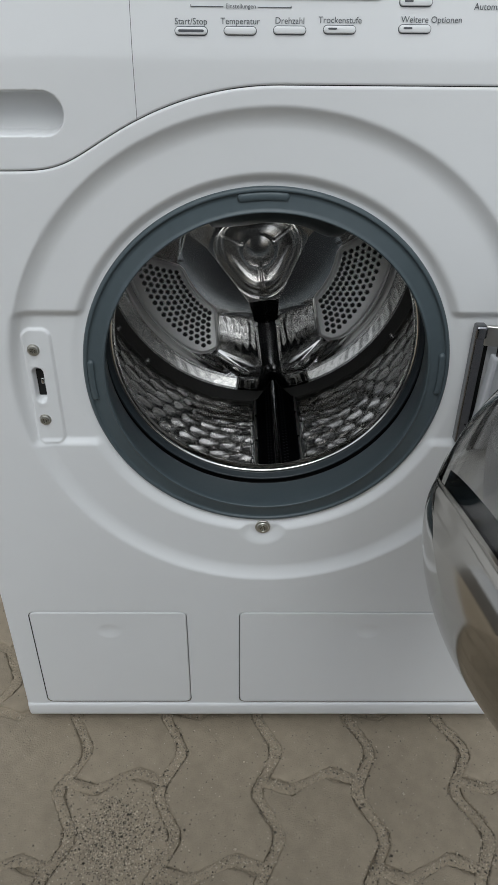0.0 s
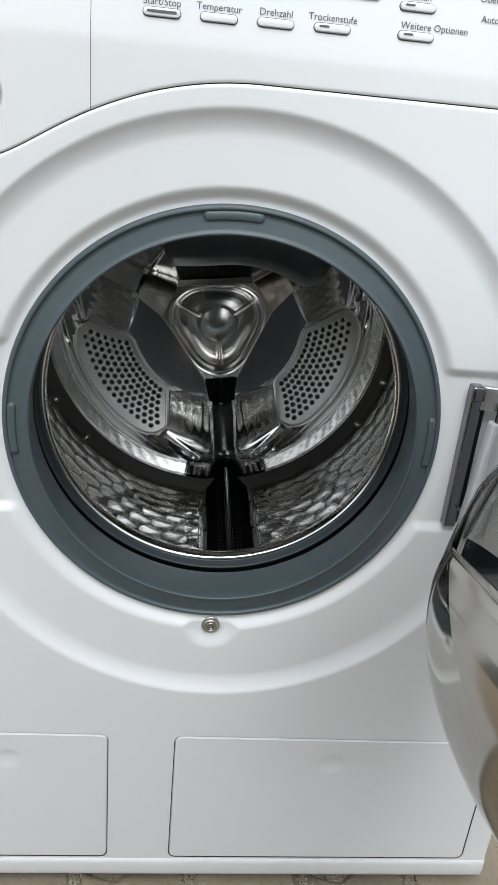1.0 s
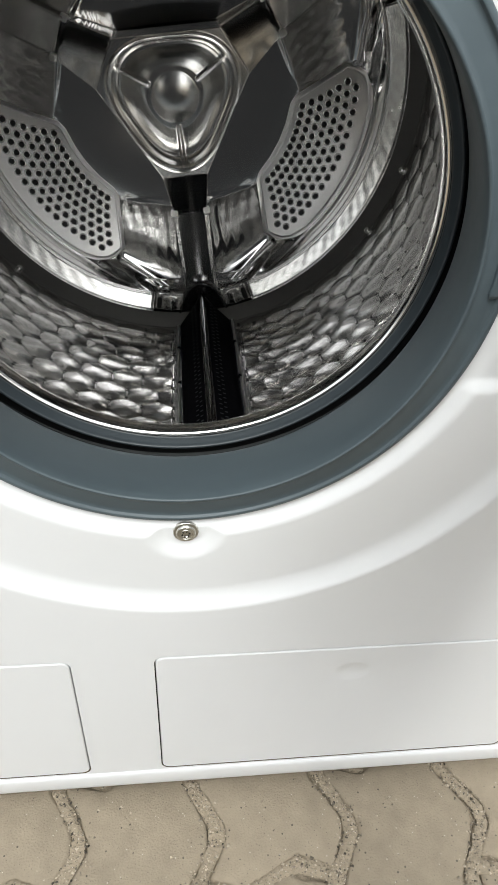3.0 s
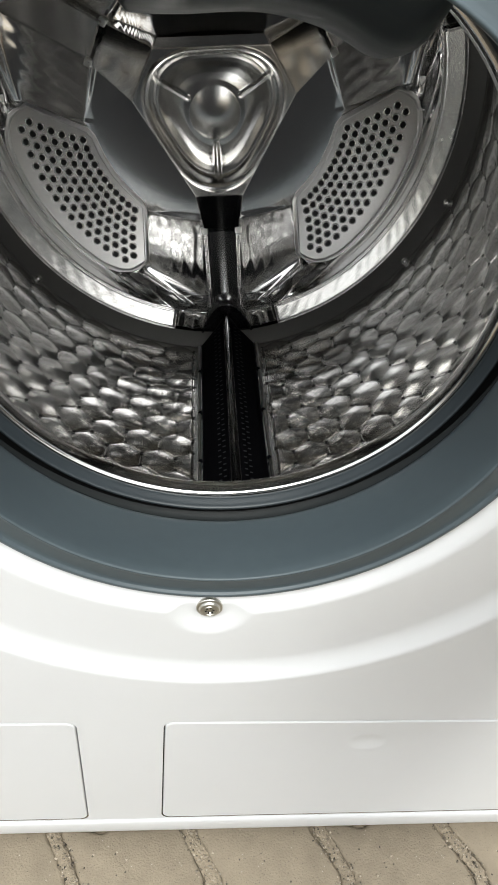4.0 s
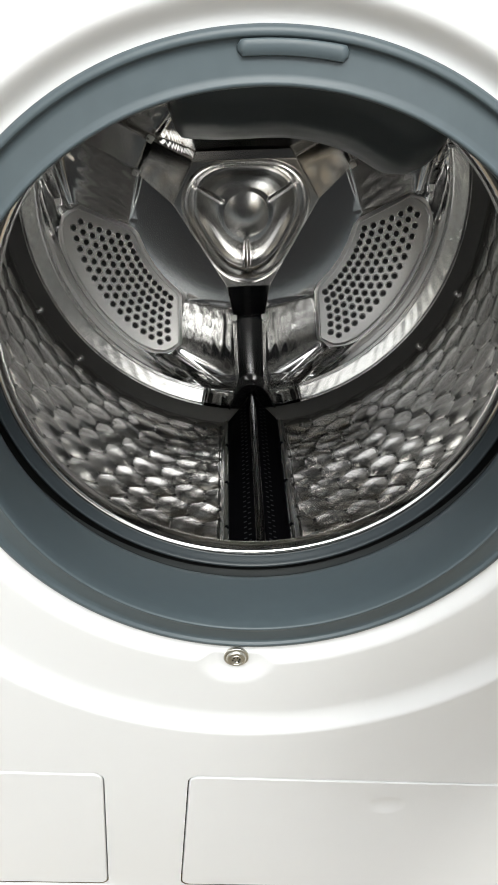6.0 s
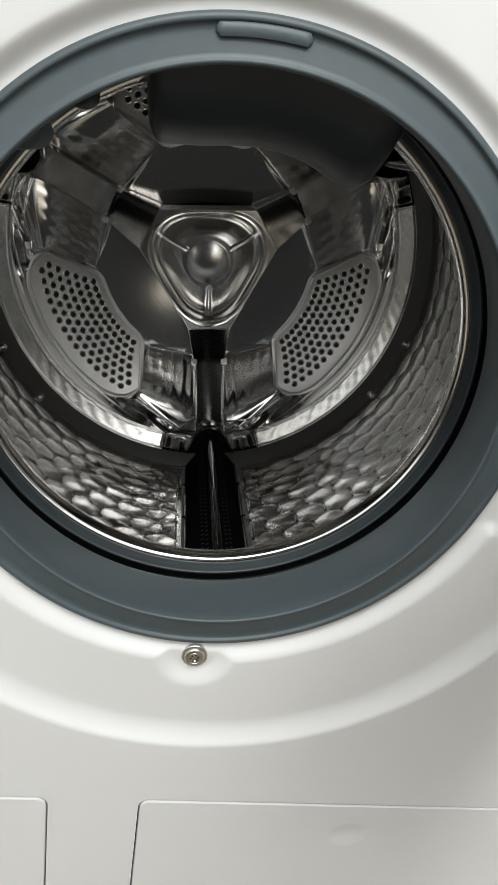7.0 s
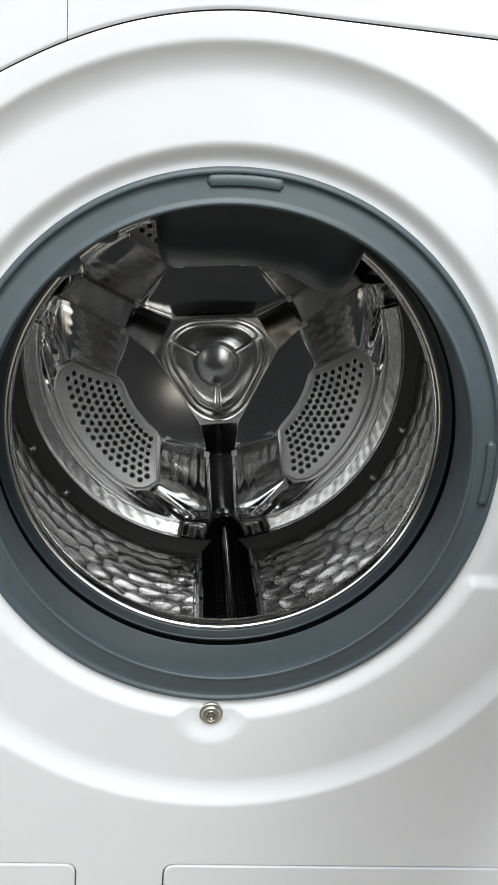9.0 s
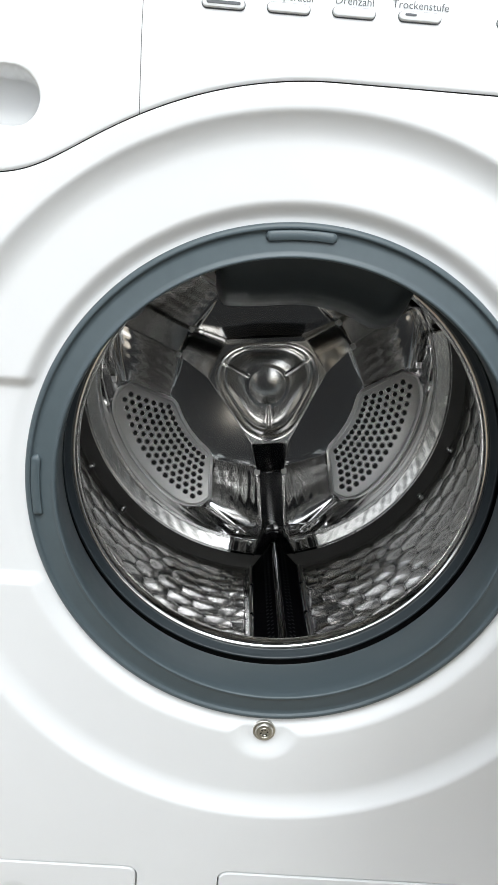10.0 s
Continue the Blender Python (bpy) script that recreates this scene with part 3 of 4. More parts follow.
for cx, cz, r, coat in ((-0.097, 0.6215, 0.0095, DARKRUBBER_AND_SHADE), (-0.1235, 0.6000, 0.0115, RUBBER)):
    V, F = revolve([(r, 0.095), (r, 0.062), (r * 0.85, 0.056), (r * 0.5, 0.053), (0.0001, 0.052)], (cx, cz), 32)
    own("spray_nozzle", mesh_of("spray_nozzle", V, F, coat))

# outer tub round the drum
own("tub", mesh_of("tub", *revolve([(0.158, 0.0868), (0.262, 0.095), (0.262, 0.50), (0.0001, 0.50)], DRUM, 64), HOLESHADEBLACK))

# ---- door, swung open, with the moulded glass bowl ----
HINGE, BEYOND = (0.190, -0.005), radians(8.3)
U = Vector((math.sin(BEYOND), -math.cos(BEYOND), 0))      # from the hinge along the door
N = Vector((-math.cos(BEYOND), -math.sin(BEYOND), 0))     # out of the door's inner face
DOOR = Matrix(((N.x, U.x, 0, HINGE[0]), (N.y, U.y, 0, HINGE[1]), (0, 0, 1, SEAL[1]), (0, 0, 0, 1)))
DU, DR = 0.217, 0.210                                     # the disc's centre along the door, its radius


def door_part(name, V, F, mat, parent, label="", sharp=None, thick=0.0):
    """Local measures: x out of the inner face, y along the door, z up from its middle."""
    me = mesh_of(name, V, F, mat)
    me.transform(DOOR)
    ob = own(name, me, parent, label, sharp)
    if thick:
        mod = ob.modifiers.new("wall", "SOLIDIFY")
        mod.thickness, mod.offset = thick, 0.0
    return ob


def disc(profile, steps=160):
    """A profile of (radius, x) turned round the door's middle."""
    V, F = revolve(profile, (0, 0), steps)
    return [(y, DU + x, z) for x, y, z in V], F


V, F = disc([(0.150, -0.030), (0.150, -0.004), (0.153, 0.002), (0.158, 0.003), (0.190, 0.003), (0.201, 0.001), (DR, -0.004), (DR, -0.012)])
door = door_part("door", V, F, GREYPLASTIC, None, "open round door with a pale grey inner ring, chrome rim and moulded glass bowl", 60)
V, F = disc([(DR, -0.010), (DR + 0.002, -0.012), (DR + 0.003, -0.020), (DR, -0.032), (0.190, -0.036), (0.165, -0.036), (0.160, -0.032)])
door_part("chrome_rim", V, F, CHROME, door, "chrome outer rim")
V, F = disc([(0.166, -0.034), (0.10, -0.040), (0.0001, -0.042)])
door_part("outer_pane", V, F, TINTED, door, "dark tinted outer pane")

# bowl: from the round base to a smaller end, cut off straight along its upper edge
END_U, END_Z, END_R, END_X, CUT = 0.236, -0.0225, 0.0834, 0.1095, 0.041


def end_x(z):
    """How far the bowl's end stands out at a height z over its middle: leaning, and falling back above and below."""
    return END_X + 0.080 * z - 2.3 * max(0.0, -0.010 - z) ** 2 - 2.3 * max(0.0, z - 0.010) ** 2


def end_loop(a, scale=1.0):
    y, z = END_R * math.cos(a) * scale, min(END_R * math.sin(a), CUT) * scale
    return y, z


STEPS = 240
verts, rows = [], [0.0, 0.06, 0.2, 0.4, 0.6, 0.8, 0.93, 0.98, 1.0]
for k in range(STEPS):
    a = 2 * math.pi * k / STEPS
    by, bz = DU + 0.150 * math.cos(a), 0.150 * math.sin(a)
    ey, ez = end_loop(a)
    for f in rows:
        g = f + 0.10 * math.sin(math.pi * f)
        f2 = f - 0.05 * math.sin(math.pi * f)
        verts.append(((end_x(ez)) * min(g, 1.0) if f < 1 else end_x(ez), by + (END_U + ey - by) * f2, bz + (END_Z + ez - bz) * f2))
n = len(rows)
F = [(k * n + j, ((k + 1) % STEPS) * n + j, ((k + 1) % STEPS) * n + j + 1, k * n + j + 1) for k in range(STEPS) for j in range(n - 1)]
door_part("glass_bowl", verts, F, GLASS, door, "clear moulded glass bowl", 50, thick=0.004)
# dark strip added inside the straight facet, imitating a reflection along the cut edge
verts, faces = [], []
cut_a = math.asin(CUT / END_R)
NB, FB = 40, [0.895, 0.92, 0.945, 0.97, 0.993]
for k in range(NB + 1):
    a = cut_a + (math.pi - 2 * cut_a) * (0.02 + 0.96 * k / NB)
    by, bz = DU + 0.150 * math.cos(a), 0.150 * math.sin(a)
    ey, ez = end_loop(a)
    for f in FB:
        g, f2 = f + 0.10 * math.sin(math.pi * f), f - 0.05 * math.sin(math.pi * f)
        verts.append(((end_x(ez)) * min(g, 1.0) - 0.004, by + (END_U + ey - by) * f2, bz + (END_Z + ez - bz) * f2 - 0.004))
n = len(FB)
faces = [(k * n + j, (k + 1) * n + j, (k + 1) * n + j + 1, k * n + j + 1) for k in range(NB) for j in range(n - 1)]
door_part("printed_band", verts, faces, DISPLAY, door, "dark navy strip imitating a reflection along the bowl's cut edge")
rings = [1.005, 0.985, 0.95, 0.90, 0.85, 0.78, 0.7, 0.6, 0.5, 0.3, 0.12, 0.02]
verts = []
for k in range(STEPS):
    a = 2 * math.pi * k / STEPS
    by, bz = DU + 0.150 * math.cos(a), 0.150 * math.sin(a)
    ey, ez = end_loop(a)
    reach = 0.015 + 0.205 * (1 - float(smooth01((END_R * math.sin(a) - CUT + 0.005) / 0.005)))
    for f in (1 - reach, 1 - 0.75 * reach, 1 - 0.5 * reach, 1 - 0.28 * reach, 1 - 0.12 * reach, 1 - 0.04 * reach):
        g, f2 = f + 0.10 * math.sin(math.pi * f), f - 0.05 * math.sin(math.pi * f)
        py, pz = by + (END_U + ey - by) * f2, bz + (END_Z + ez - bz) * f2
        out = math.hypot(py - END_U, pz - END_Z)
        grow = 1 + 0.0030 / out
        verts.append(((end_x(ez)) * min(g, 1.0) + 0.0010, END_U + (py - END_U) * grow, END_Z + (pz - END_Z) * grow))
    for f in rings:
        ey, ez = end_loop(a, f)
        dome = 0.0170 * (1 - f * f) + (0.0026 if f < 0.98 else 0.0012)
        verts.append((end_x(ez) + dome, END_U + ey, END_Z + ez))
n = len(rings) + 6
F = [(k * n + j, ((k + 1) % STEPS) * n + j, ((k + 1) % STEPS) * n + j + 1, k * n + j + 1) for k in range(STEPS) for j in range(n - 1)]
F.append(tuple(k * n + n - 1 for k in range(STEPS)))
door_part("bowl_end", verts, F, SMOKED, door, "smoked mirror-bright end face of the glass bowl", 85)
V, F = disc([(0.1515, 0.004), (0.1500, 0.007), (0.1475, 0.006), (0.1470, -0.004)])
door_part("bowl_ring", V, F, RUBBER, door)

# chrome hinge plate in its pocket, with a bracket arm above and a pale plate beside it, added to fill in the door
# ring's edge
bm = bmesh.new()
box_bm(bm, (0.0096, 0.012, 0.120), (0.1815, 0.0085, 0.4850), 0.0016)
box_bm(bm, (0.0110, 0.008, 0.012), (0.1812, 0.0040, 0.5390), 0.0026)
hinge = own("hinge", from_bm("hinge", bm, DARKCHROME, False), label="chrome door hinge bracket")
bm = bmesh.new()
box_bm(bm, (0.046, 0.0050, 0.0185), (0.2080, -0.0005, 0.5360), 0.0012, Matrix.Rotation(radians(-12), 4, "Z"))
own("hinge_arm", from_bm("hinge_arm", bm, STRIP, False), hinge, "pale steel bracket arm")
bm = bmesh.new()
bmesh.ops.create_cone(bm, cap_ends=True, segments=20, radius1=0.0030, radius2=0.0030, depth=0.026, matrix=Matrix.Translation((0.1985, -0.0050, 0.5200)))
own("hinge_pin", from_bm("hinge_pin", bm, DARKCHROME), hinge, sharp=40)
# black block painted in for the shadow between hinge plate and door
bm = bmesh.new()
box_bm(bm, (0.0062, 0.006, 0.112), (0.1893, 0.0125, 0.4820), 0.001)
own("hinge_slot", from_bm("hinge_slot", bm, HOLESHADEBLACK))
bm = bmesh.new()
box_bm(bm, (0.034, 0.012, 0.090), (0.2062, -0.0040, 0.4740), 0.0022, Matrix.Rotation(radians(4.5), 4, "Y"))
own("hinge_cover", from_bm("hinge_cover", bm, GREYPLASTIC), label="pale grey plate added to fill in the door ring's edge", sharp=40)
bm = bmesh.new()
for a, b in (((0.1836, 0.4445), (0.1898, 0.4440)), ((0.1898, 0.4440), (0.1892, 0.4380)), ((0.1892, 0.4380), (0.1836, 0.4445))):
    mid, way = ((a[0] + b[0]) / 2, 0.0, (a[1] + b[1]) / 2), math.atan2(b[1] - a[1], b[0] - a[0])
    box_bm(bm, (math.dist(a, b) + 0.0005, 0.0007, 0.0007), mid, 0.0, Matrix.Rotation(-way, 4, "Y"))
own("spring_clip", from_bm("spring_clip", bm, CHROME, False), hinge, "thin bent wire clip")

# ---- stainless drum ----
drum = thing("washing_drum", "stainless steel honeycomb drum with three black lifters", "drum", (DRUM[0], 0.25, DRUM[1]))
DMOVE = Matrix.Translation((-DRUM[0], -0.25, -DRUM[1]))
DR0 = 0.2395


def din(name, me, parent=None, label="", sharp=None):
    ob = part(name, me, parent or drum, label, sharp)
    if parent is None:
        ob.matrix_parent_inverse = DMOVE
    return ob


def dpoint(r, phi, y):
    """A place in the drum: radius, degrees from the lower lifter (to the right), depth."""
    a = np.radians(np.asarray(phi) - 90 + TURN)
    return DRUM[0] + r * np.cos(a), y, DRUM[1] + r * np.sin(a)


def dplace(u, r, k, y):
    """As dpoint, with u along the tangent of lifter k."""
    return tuple(map(float, dpoint(math.hypot(u, r), 120 * k + math.degrees(math.atan2(u, r)), y)))


def from_arm(phi):
    """Degrees to the nearest of the three lifters and arms, 0 to 60."""
    return np.abs((phi + 60) % 120 - 60)


# honeycomb wall: each sheet between two lifters holds 14 cells across, pressed inwards as cushions
CELL, ROW, FIRST, TOPROW = 51.0 / 7, 0.0255, 9.0, 0.3876
NA, NY = 1920, 330
Y0, Y1 = 0.110, 0.4052
phi = np.arange(NA) * 360 / NA
ys = np.linspace(Y0, Y1, NY)
wide = math.radians(CELL) * DR0
P, Q = np.meshgrid((from_arm(phi) - FIRST) / CELL, (TOPROW - ys) / ROW, indexing="ij")
best = np.full(P.shape, 9.0)
second = np.full(P.shape, 9.0)
own_col, own_row = np.zeros(P.shape), np.zeros(P.shape)
for dr in (-1, 0, 1):
    row = np.floor(Q + 0.5) + dr
    shift = ((row + 1) % 2) * 0.5
    for dc in (-1, 0, 1):
        col = np.floor(P - shift + 0.5) + dc + shift
        d = np.hypot((P - col) * wide, (Q - row) * ROW)
        second = np.where(d < best, best, np.minimum(second, d))
        own_col, own_row = np.where(d < best, col, own_col), np.where(d < best, row, own_row)
        best = np.minimum(best, d)
pressed = (own_row > -0.5).astype(float) * smooth01((from_arm(phi)[:, None] - FIRST) / 0.4) * smooth01((ys[None] - Y0) / 0.010)
rnd = np.random.RandomState(5)
tilt = rnd.uniform(-1, 1, (2, 40, 40))
ci, ri = (own_col * 2).astype(int) % 40, own_row.astype(int) % 40
uneven = tilt[0][ci, ri] * (P - own_col) + tilt[1][ci, ri] * (Q - own_row)     # no two cushions are pressed quite alike
ga = np.radians(phi)[:, None]
ripple = np.sin(48 * ga + 150 * ys) + np.sin(81 * ga - 210 * ys + 1.0) + np.sin(33 * ga - 270 * ys + 2.0)
cap = np.clip(1 - (best / 0.0173) ** 2, 0, 1)
groove = np.exp(-((second - best) / 0.0010) ** 2)
H = (0.0013 * cap + 0.00020 * uneven * cap - 0.00024 * groove + 0.00003 * ripple * cap) * pressed
x, y, z = dpoint(DR0 - H, phi[:, None], np.broadcast_to(ys, H.shape))
V, F = array_grid(x, y, z, wrap=True)
shell = din("honeycomb_wall", mesh_of("honeycomb_wall", V, F, STEEL), label="stainless steel wall pressed into honeycomb cushions")
V, F = [], []
for third in range(3):
    for side in (-1, 1):
        for row in range(0, 11):
            shift = 0.5 if row % 2 == 0 else 0.0
            for c in range(8):
                for dv in (-0.0081, 0.0081):
                    a = FIRST + (c + (0.0 if shift else 0.5)) * CELL
                    yv = TOPROW - row * ROW + dv
                    if a > 60.1 or yv < 0.118:
                        continue
                    p = 120 * third + side * a
                    base = len(V)
                    for j in range(7):
                        b = 2 * math.pi * j / 7
                        V.append(dpoint(DR0 - 0.0010, p + math.degrees(0.0015 * math.cos(b) / DR0), yv + 0.0015 * math.sin(b)))
                    F.append(tuple(range(base, base + 7)))
tagged(din("drain_holes", mesh_of("drain_holes", V, F, HOLESHADEBLACK, False), shell), kind="stuff")
for a in (-52.0, 51.5, 68.0, -68.0, 172.0, -172.0):            # pressed studs along the rear edge of the wall
    bm = bmesh.new()
    bmesh.ops.create_uvsphere(bm, u_segments=16, v_segments=10, radius=0.0050)
    bmesh.ops.transform(bm, matrix=Matrix.Translation(dpoint(DR0 + 0.0004, a, 0.4090)), verts=bm.verts)
    din("wall_stud", from_bm("wall_stud", bm, STEEL), shell)
# polished front rim
rim_prof = [(0.1620, 0.0895), (0.1585, 0.0872), (0.1562, 0.0868), (0.1545, 0.0876), (0.1536, 0.0892), (0.1532, 0.0908), (0.1530, 0.0945), (0.1530, 0.0968), (0.1532, 0.0980), (0.1538, 0.0992), (0.1553, 0.1002), (0.170, 0.1030), (0.205, 0.1050), (0.228, 0.1065), (0.237, 0.1080), (0.2395, 0.1105)]
din("drum_front", mesh_of("drum_front", *revolve(rim_prof, DRUM, 256), STEEL), label="polished rolled front rim")

# the shade of the groove behind the honeycomb is put into the band's colour
din("rear_band", mesh_of("rear_band", *revolve([(0.2252, 0.4162), (0.2262, 0.4150), (0.2385, 0.4064), (0.2392, 0.4056), (0.2394, 0.4046), (0.2398, 0.4040)], DRUM, 256), BANDSHADE), label="band behind the honeycomb, its shade put into a dark colour")

# back wall: pressed star with three arms, a stepped ring, and hollows beside each arm
NP, NR = 1800, 235
phi = np.arange(NP) * 360 / NP
rr = np.concatenate([np.linspace(0.050, 0.176, 105), np.linspace(0.1766, 0.2252, NR - 105)])
A = from_arm(phi)[:, None] + 0 * rr[None]
R = np.broadcast_to(rr, A.shape)
xa, sa = R * np.sin(np.radians(A)), R * np.cos(np.radians(A))
# floor and the fields that dip towards the hub
Yb = np.interp(R, [0.05, 0.122, 0.1955, 0.1975], [0.4460, 0.4460, 0.4470, 0.4490])
q1, q2, k = 0.5 * (0.1114 - 0.2107 * (xa - 0.016) - sa), 0.13 * (0.1224 - R), 0.00025
field = k * np.logaddexp(0, -k * np.logaddexp(-q1 / k, -q2 / k) / k)
Yb = Yb + field
# hollow beside the arm, ending at a diagonal fold that runs from the plate's corner to the arm's foot
m = 0.628 * xa + 0.778 * sa - 0.1785
along = (xa - 0.0891) * -0.778 + (sa - 0.1575) * 0.628
beside = smooth01((0.622 - np.radians(A) - 1.6 * (R - 0.1235)) / 0.04)
h = np.clip(R - 0.1130, 0, 0.08)
Yb = Yb + beside * (0.034 * h - 0.15 * h ** 2) - beside * (0.003 + 0.0095 * np.clip(along / 0.077, 0, 1)) * np.clip((m + 0.040) / 0.040, 0, 1) ** 2
buckle = 1.6 * np.sin(2 * np.pi * xa / 0.0115 + 0.6 * np.sin(sa / 0.009)) + 0.5 * np.sin(2 * np.pi * (sa + 0.3 * xa) / 0.0140 + 1.3)
Yb = Yb + beside * smooth01((R - 0.1170) / 0.006) * 0.00004 * buckle * smooth01((-0.010 - m) / 0.010)
ring_y = [0.4235, 0.4232, 0.4236, 0.4249, 0.4247, 0.4240, 0.4164, 0.4164, 0.4205, 0.4208, 0.4158, 0.4156]
ring_r = [0.2055, 0.2064, 0.2074, 0.2083, 0.2089, 0.2096, 0.2222, 0.2226, 0.2232, 0.2238, 0.2244, 0.2252]
steep = np.interp(R, [0.1955, 0.1970, 0.2020, 0.2034, 0.2048] + ring_r, [0.4470, 0.4478, 0.4470, 0.4440, 0.4290] + ring_y)
gentle = np.interp(R, [0.180, 0.194, 0.2050] + ring_r, [0.4335, 0.4292, 0.4246] + ring_y)
v = smooth01((38.0 - A) / 20.0)
outer = steep * (1 - v) + gentle * v
into = np.where(A > 34, (R > 0.1955) * 1.0, smooth01((m - np.interp(A, [25, 31.5, 34], [0.0030, 0.0080, 0.0130])) / 0.0080))
into = np.maximum(into, np.where(A > 15.5, (R > 0.2045) * 1.0, smooth01((R - 0.203) / 0.007)))
Yb = Yb * (1 - into) + outer * into
fold = np.exp(-((m + 0.0005) / 0.0042) ** 2)
Yb = Yb - 0.0014 * fold * smooth01((along - 0.002) / 0.006) * (A < 33) * (R < 0.2085)
g = np.radians(phi)[:, None]
waves = np.sin(39 * g + 260 * R) + np.sin(66 * g - 410 * R + 1.0) + 0.8 * np.sin(96 * g + 530 * R + 2.0) + np.sin(15 * g)
Yb = Yb + 0.00006 * waves * smooth01((R - 0.2096) / 0.002) * (1 - smooth01((R - 0.2205) / 0.002))
# the ring stops short of the arm at a notch, with a small foot between notch and arm
near = 1 - smooth01((A - 14.2) / 0.4)
near = near * smooth01((R - 0.2035) / 0.006)
Yb = Yb * (1 - near) + near * (0.4272 - 0.22 * np.clip(R - 0.206, 0, 0.02))
Yb = Yb - 0.0022 * np.exp(-((A - 14.75) / 0.30) ** 2) * (R > 0.2085) * (R < 0.2235)
foot = np.exp(-((A - 9.6) / 1.3) ** 2) * smooth01((R - 0.2100) / 0.004)
Yb = Yb - 0.0030 * foot
# arm: sloping from the hub, then a flat bar with rolled edges
wide_a = np.interp(sa, [0.060, 0.110, 0.114, 0.192, 0.202, 0.212, 0.220], [0.0248, 0.0180, 0.0168, 0.0166, 0.0175, 0.0190, 0.0200])
ramp = np.interp(sa, [0.060, 0.109, 0.114, 0.20, 0.24], [0.3995, 0.4215, 0.4258, 0.4262, 0.4200])
on_arm = smooth01((wide_a - np.abs(xa)) / 0.0006 + 0.5) * (sa > 0.0685)
Yb = np.where(A < 60, Yb * (1 - on_arm) + ramp * on_arm, Yb)
roll = np.exp(-((np.abs(xa) - wide_a + 0.0003) / 0.0008) ** 2) * smooth01((sa - 0.111) / 0.003) * (1 - smooth01((sa - 0.203) / 0.008))
Yb = Yb - 0.0019 * roll
x, y, z = dpoint(R, phi[:, None] + 0 * R, Yb)
V, F = array_grid(x, y, z, wrap=True)
star = mesh_of("back_wall", V, F, BACKSTEEL)
star.materials.append(RINGSTEEL)                     # the outer ring is duller than the polished star
radius = np.array([math.hypot(p.center[0] - DRUM[0], p.center[2] - DRUM[1]) for p in star.polygons])
star.polygons.foreach_set("material_index", ((radius > 0.2097) & (radius < 0.2221)).astype(np.int32))
back = din("back_wall", star, label="pressed stainless back wall with a three-armed star")

# hub: truncated triangle with a shallow rounded bowl and a domed boss
NP, NR = 480, 110
phi = np.arange(NP) * 360 / NP
fold_a = from_arm(phi)
VH, AH, HY = 0.0732, 17.6, 0.4003
edge_r = np.where(fold_a <= AH, VH * math.cos(radians(AH)) / np.cos(np.radians(fold_a)), VH * math.cos(radians(60 - AH)) / np.cos(np.radians(60 - fold_a)))
f = np.concatenate([np.linspace(0.004, 0.975, NR - 8), [0.985, 0.992, 0.997, 1.0, 1.0, 1.0, 1.0, 1.0]])
R = edge_r[:, None] * f[None]
rb = (0.0568 + 0.0058 * np.cos(np.radians(3 * fold_a)))[:, None]
lip_s = np.clip((R - 0.0225) / (rb - 0.0225), 0, 1)
# a steep-sided dish holds a low dome: flat round the boss, falling outwards, then a valley and the steep wall
lobe = np.interp(lip_s, [0, 0.14, 0.22, 0.36, 0.50, 0.62, 0.72, 0.80, 1.0], [0.0, 0.0001, 0.0005, 0.0014, 0.0025, 0.0036, 0.0044, 0.0047, 0.0047])
bowl = (0.0120 + lobe) * (1 - smooth01((lip_s - 0.80) / 0.18))
boss = 0.0026 * np.clip(1 - (R / 0.0224) ** 2, 0, 1)
spoke = np.where(np.abs((phi + 60) % 360 - 60) < 60, 0.0020, 0.0010)[:, None] * np.exp(-((R * np.sin(np.radians(fold_a))[:, None]) / 0.0019) ** 2) * smooth01((R - 0.0235) / 0.004) * (fold_a[:, None] < 40) * smooth01((rb - 0.004 - R) / 0.004)
Yh = HY + bowl - boss - spoke + 0.0016 * np.exp(-((R - rb - 0.0012) / 0.0012) ** 2) * -0.5
fall = np.zeros(NR)
fall[-8:] = [0.0, 0.0001, 0.0005, 0.0012, 0.004, 0.012, 0.030, 0.048]
Yh = Yh + fall[None]
x, y, z = dpoint(R, phi[:, None] + 0 * R, Yh)
V, F = array_grid(x, y, z, wrap=True)
V = list(map(tuple, V)) + [tuple(map(float, dpoint(0.0, 0.0, float(Yh[:, 0].mean()))))]
F += [(len(V) - 1, i * NR, ((i + 1) % NP) * NR) for i in range(NP)]
din("hub", mesh_of("hub", V, F, HUBSTEEL), label="brushed steel hub with a round boss", sharp=60)
for k in range(3):
    for side in (-1, 1):
        bm = bmesh.new()
        bmesh.ops.create_cube(bm, size=1.0)
        bmesh.ops.bevel(bm, geom=bm.edges[:], offset=0.30, segments=4, profile=0.6, affect="EDGES")
        turn_k = Matrix.Rotation(-radians(120 * k + TURN), 4, "Y")
        bmesh.ops.transform(bm, matrix=Matrix.Translation(dplace(side * 0.0170, 0.1125, k, 0.4242)) @ turn_k @ Matrix.Diagonal((0.0068, 0.0050, 0.0072, 1)), verts=bm.verts)
        din("arm_shoulder", from_bm("arm_shoulder", bm, STRIP))

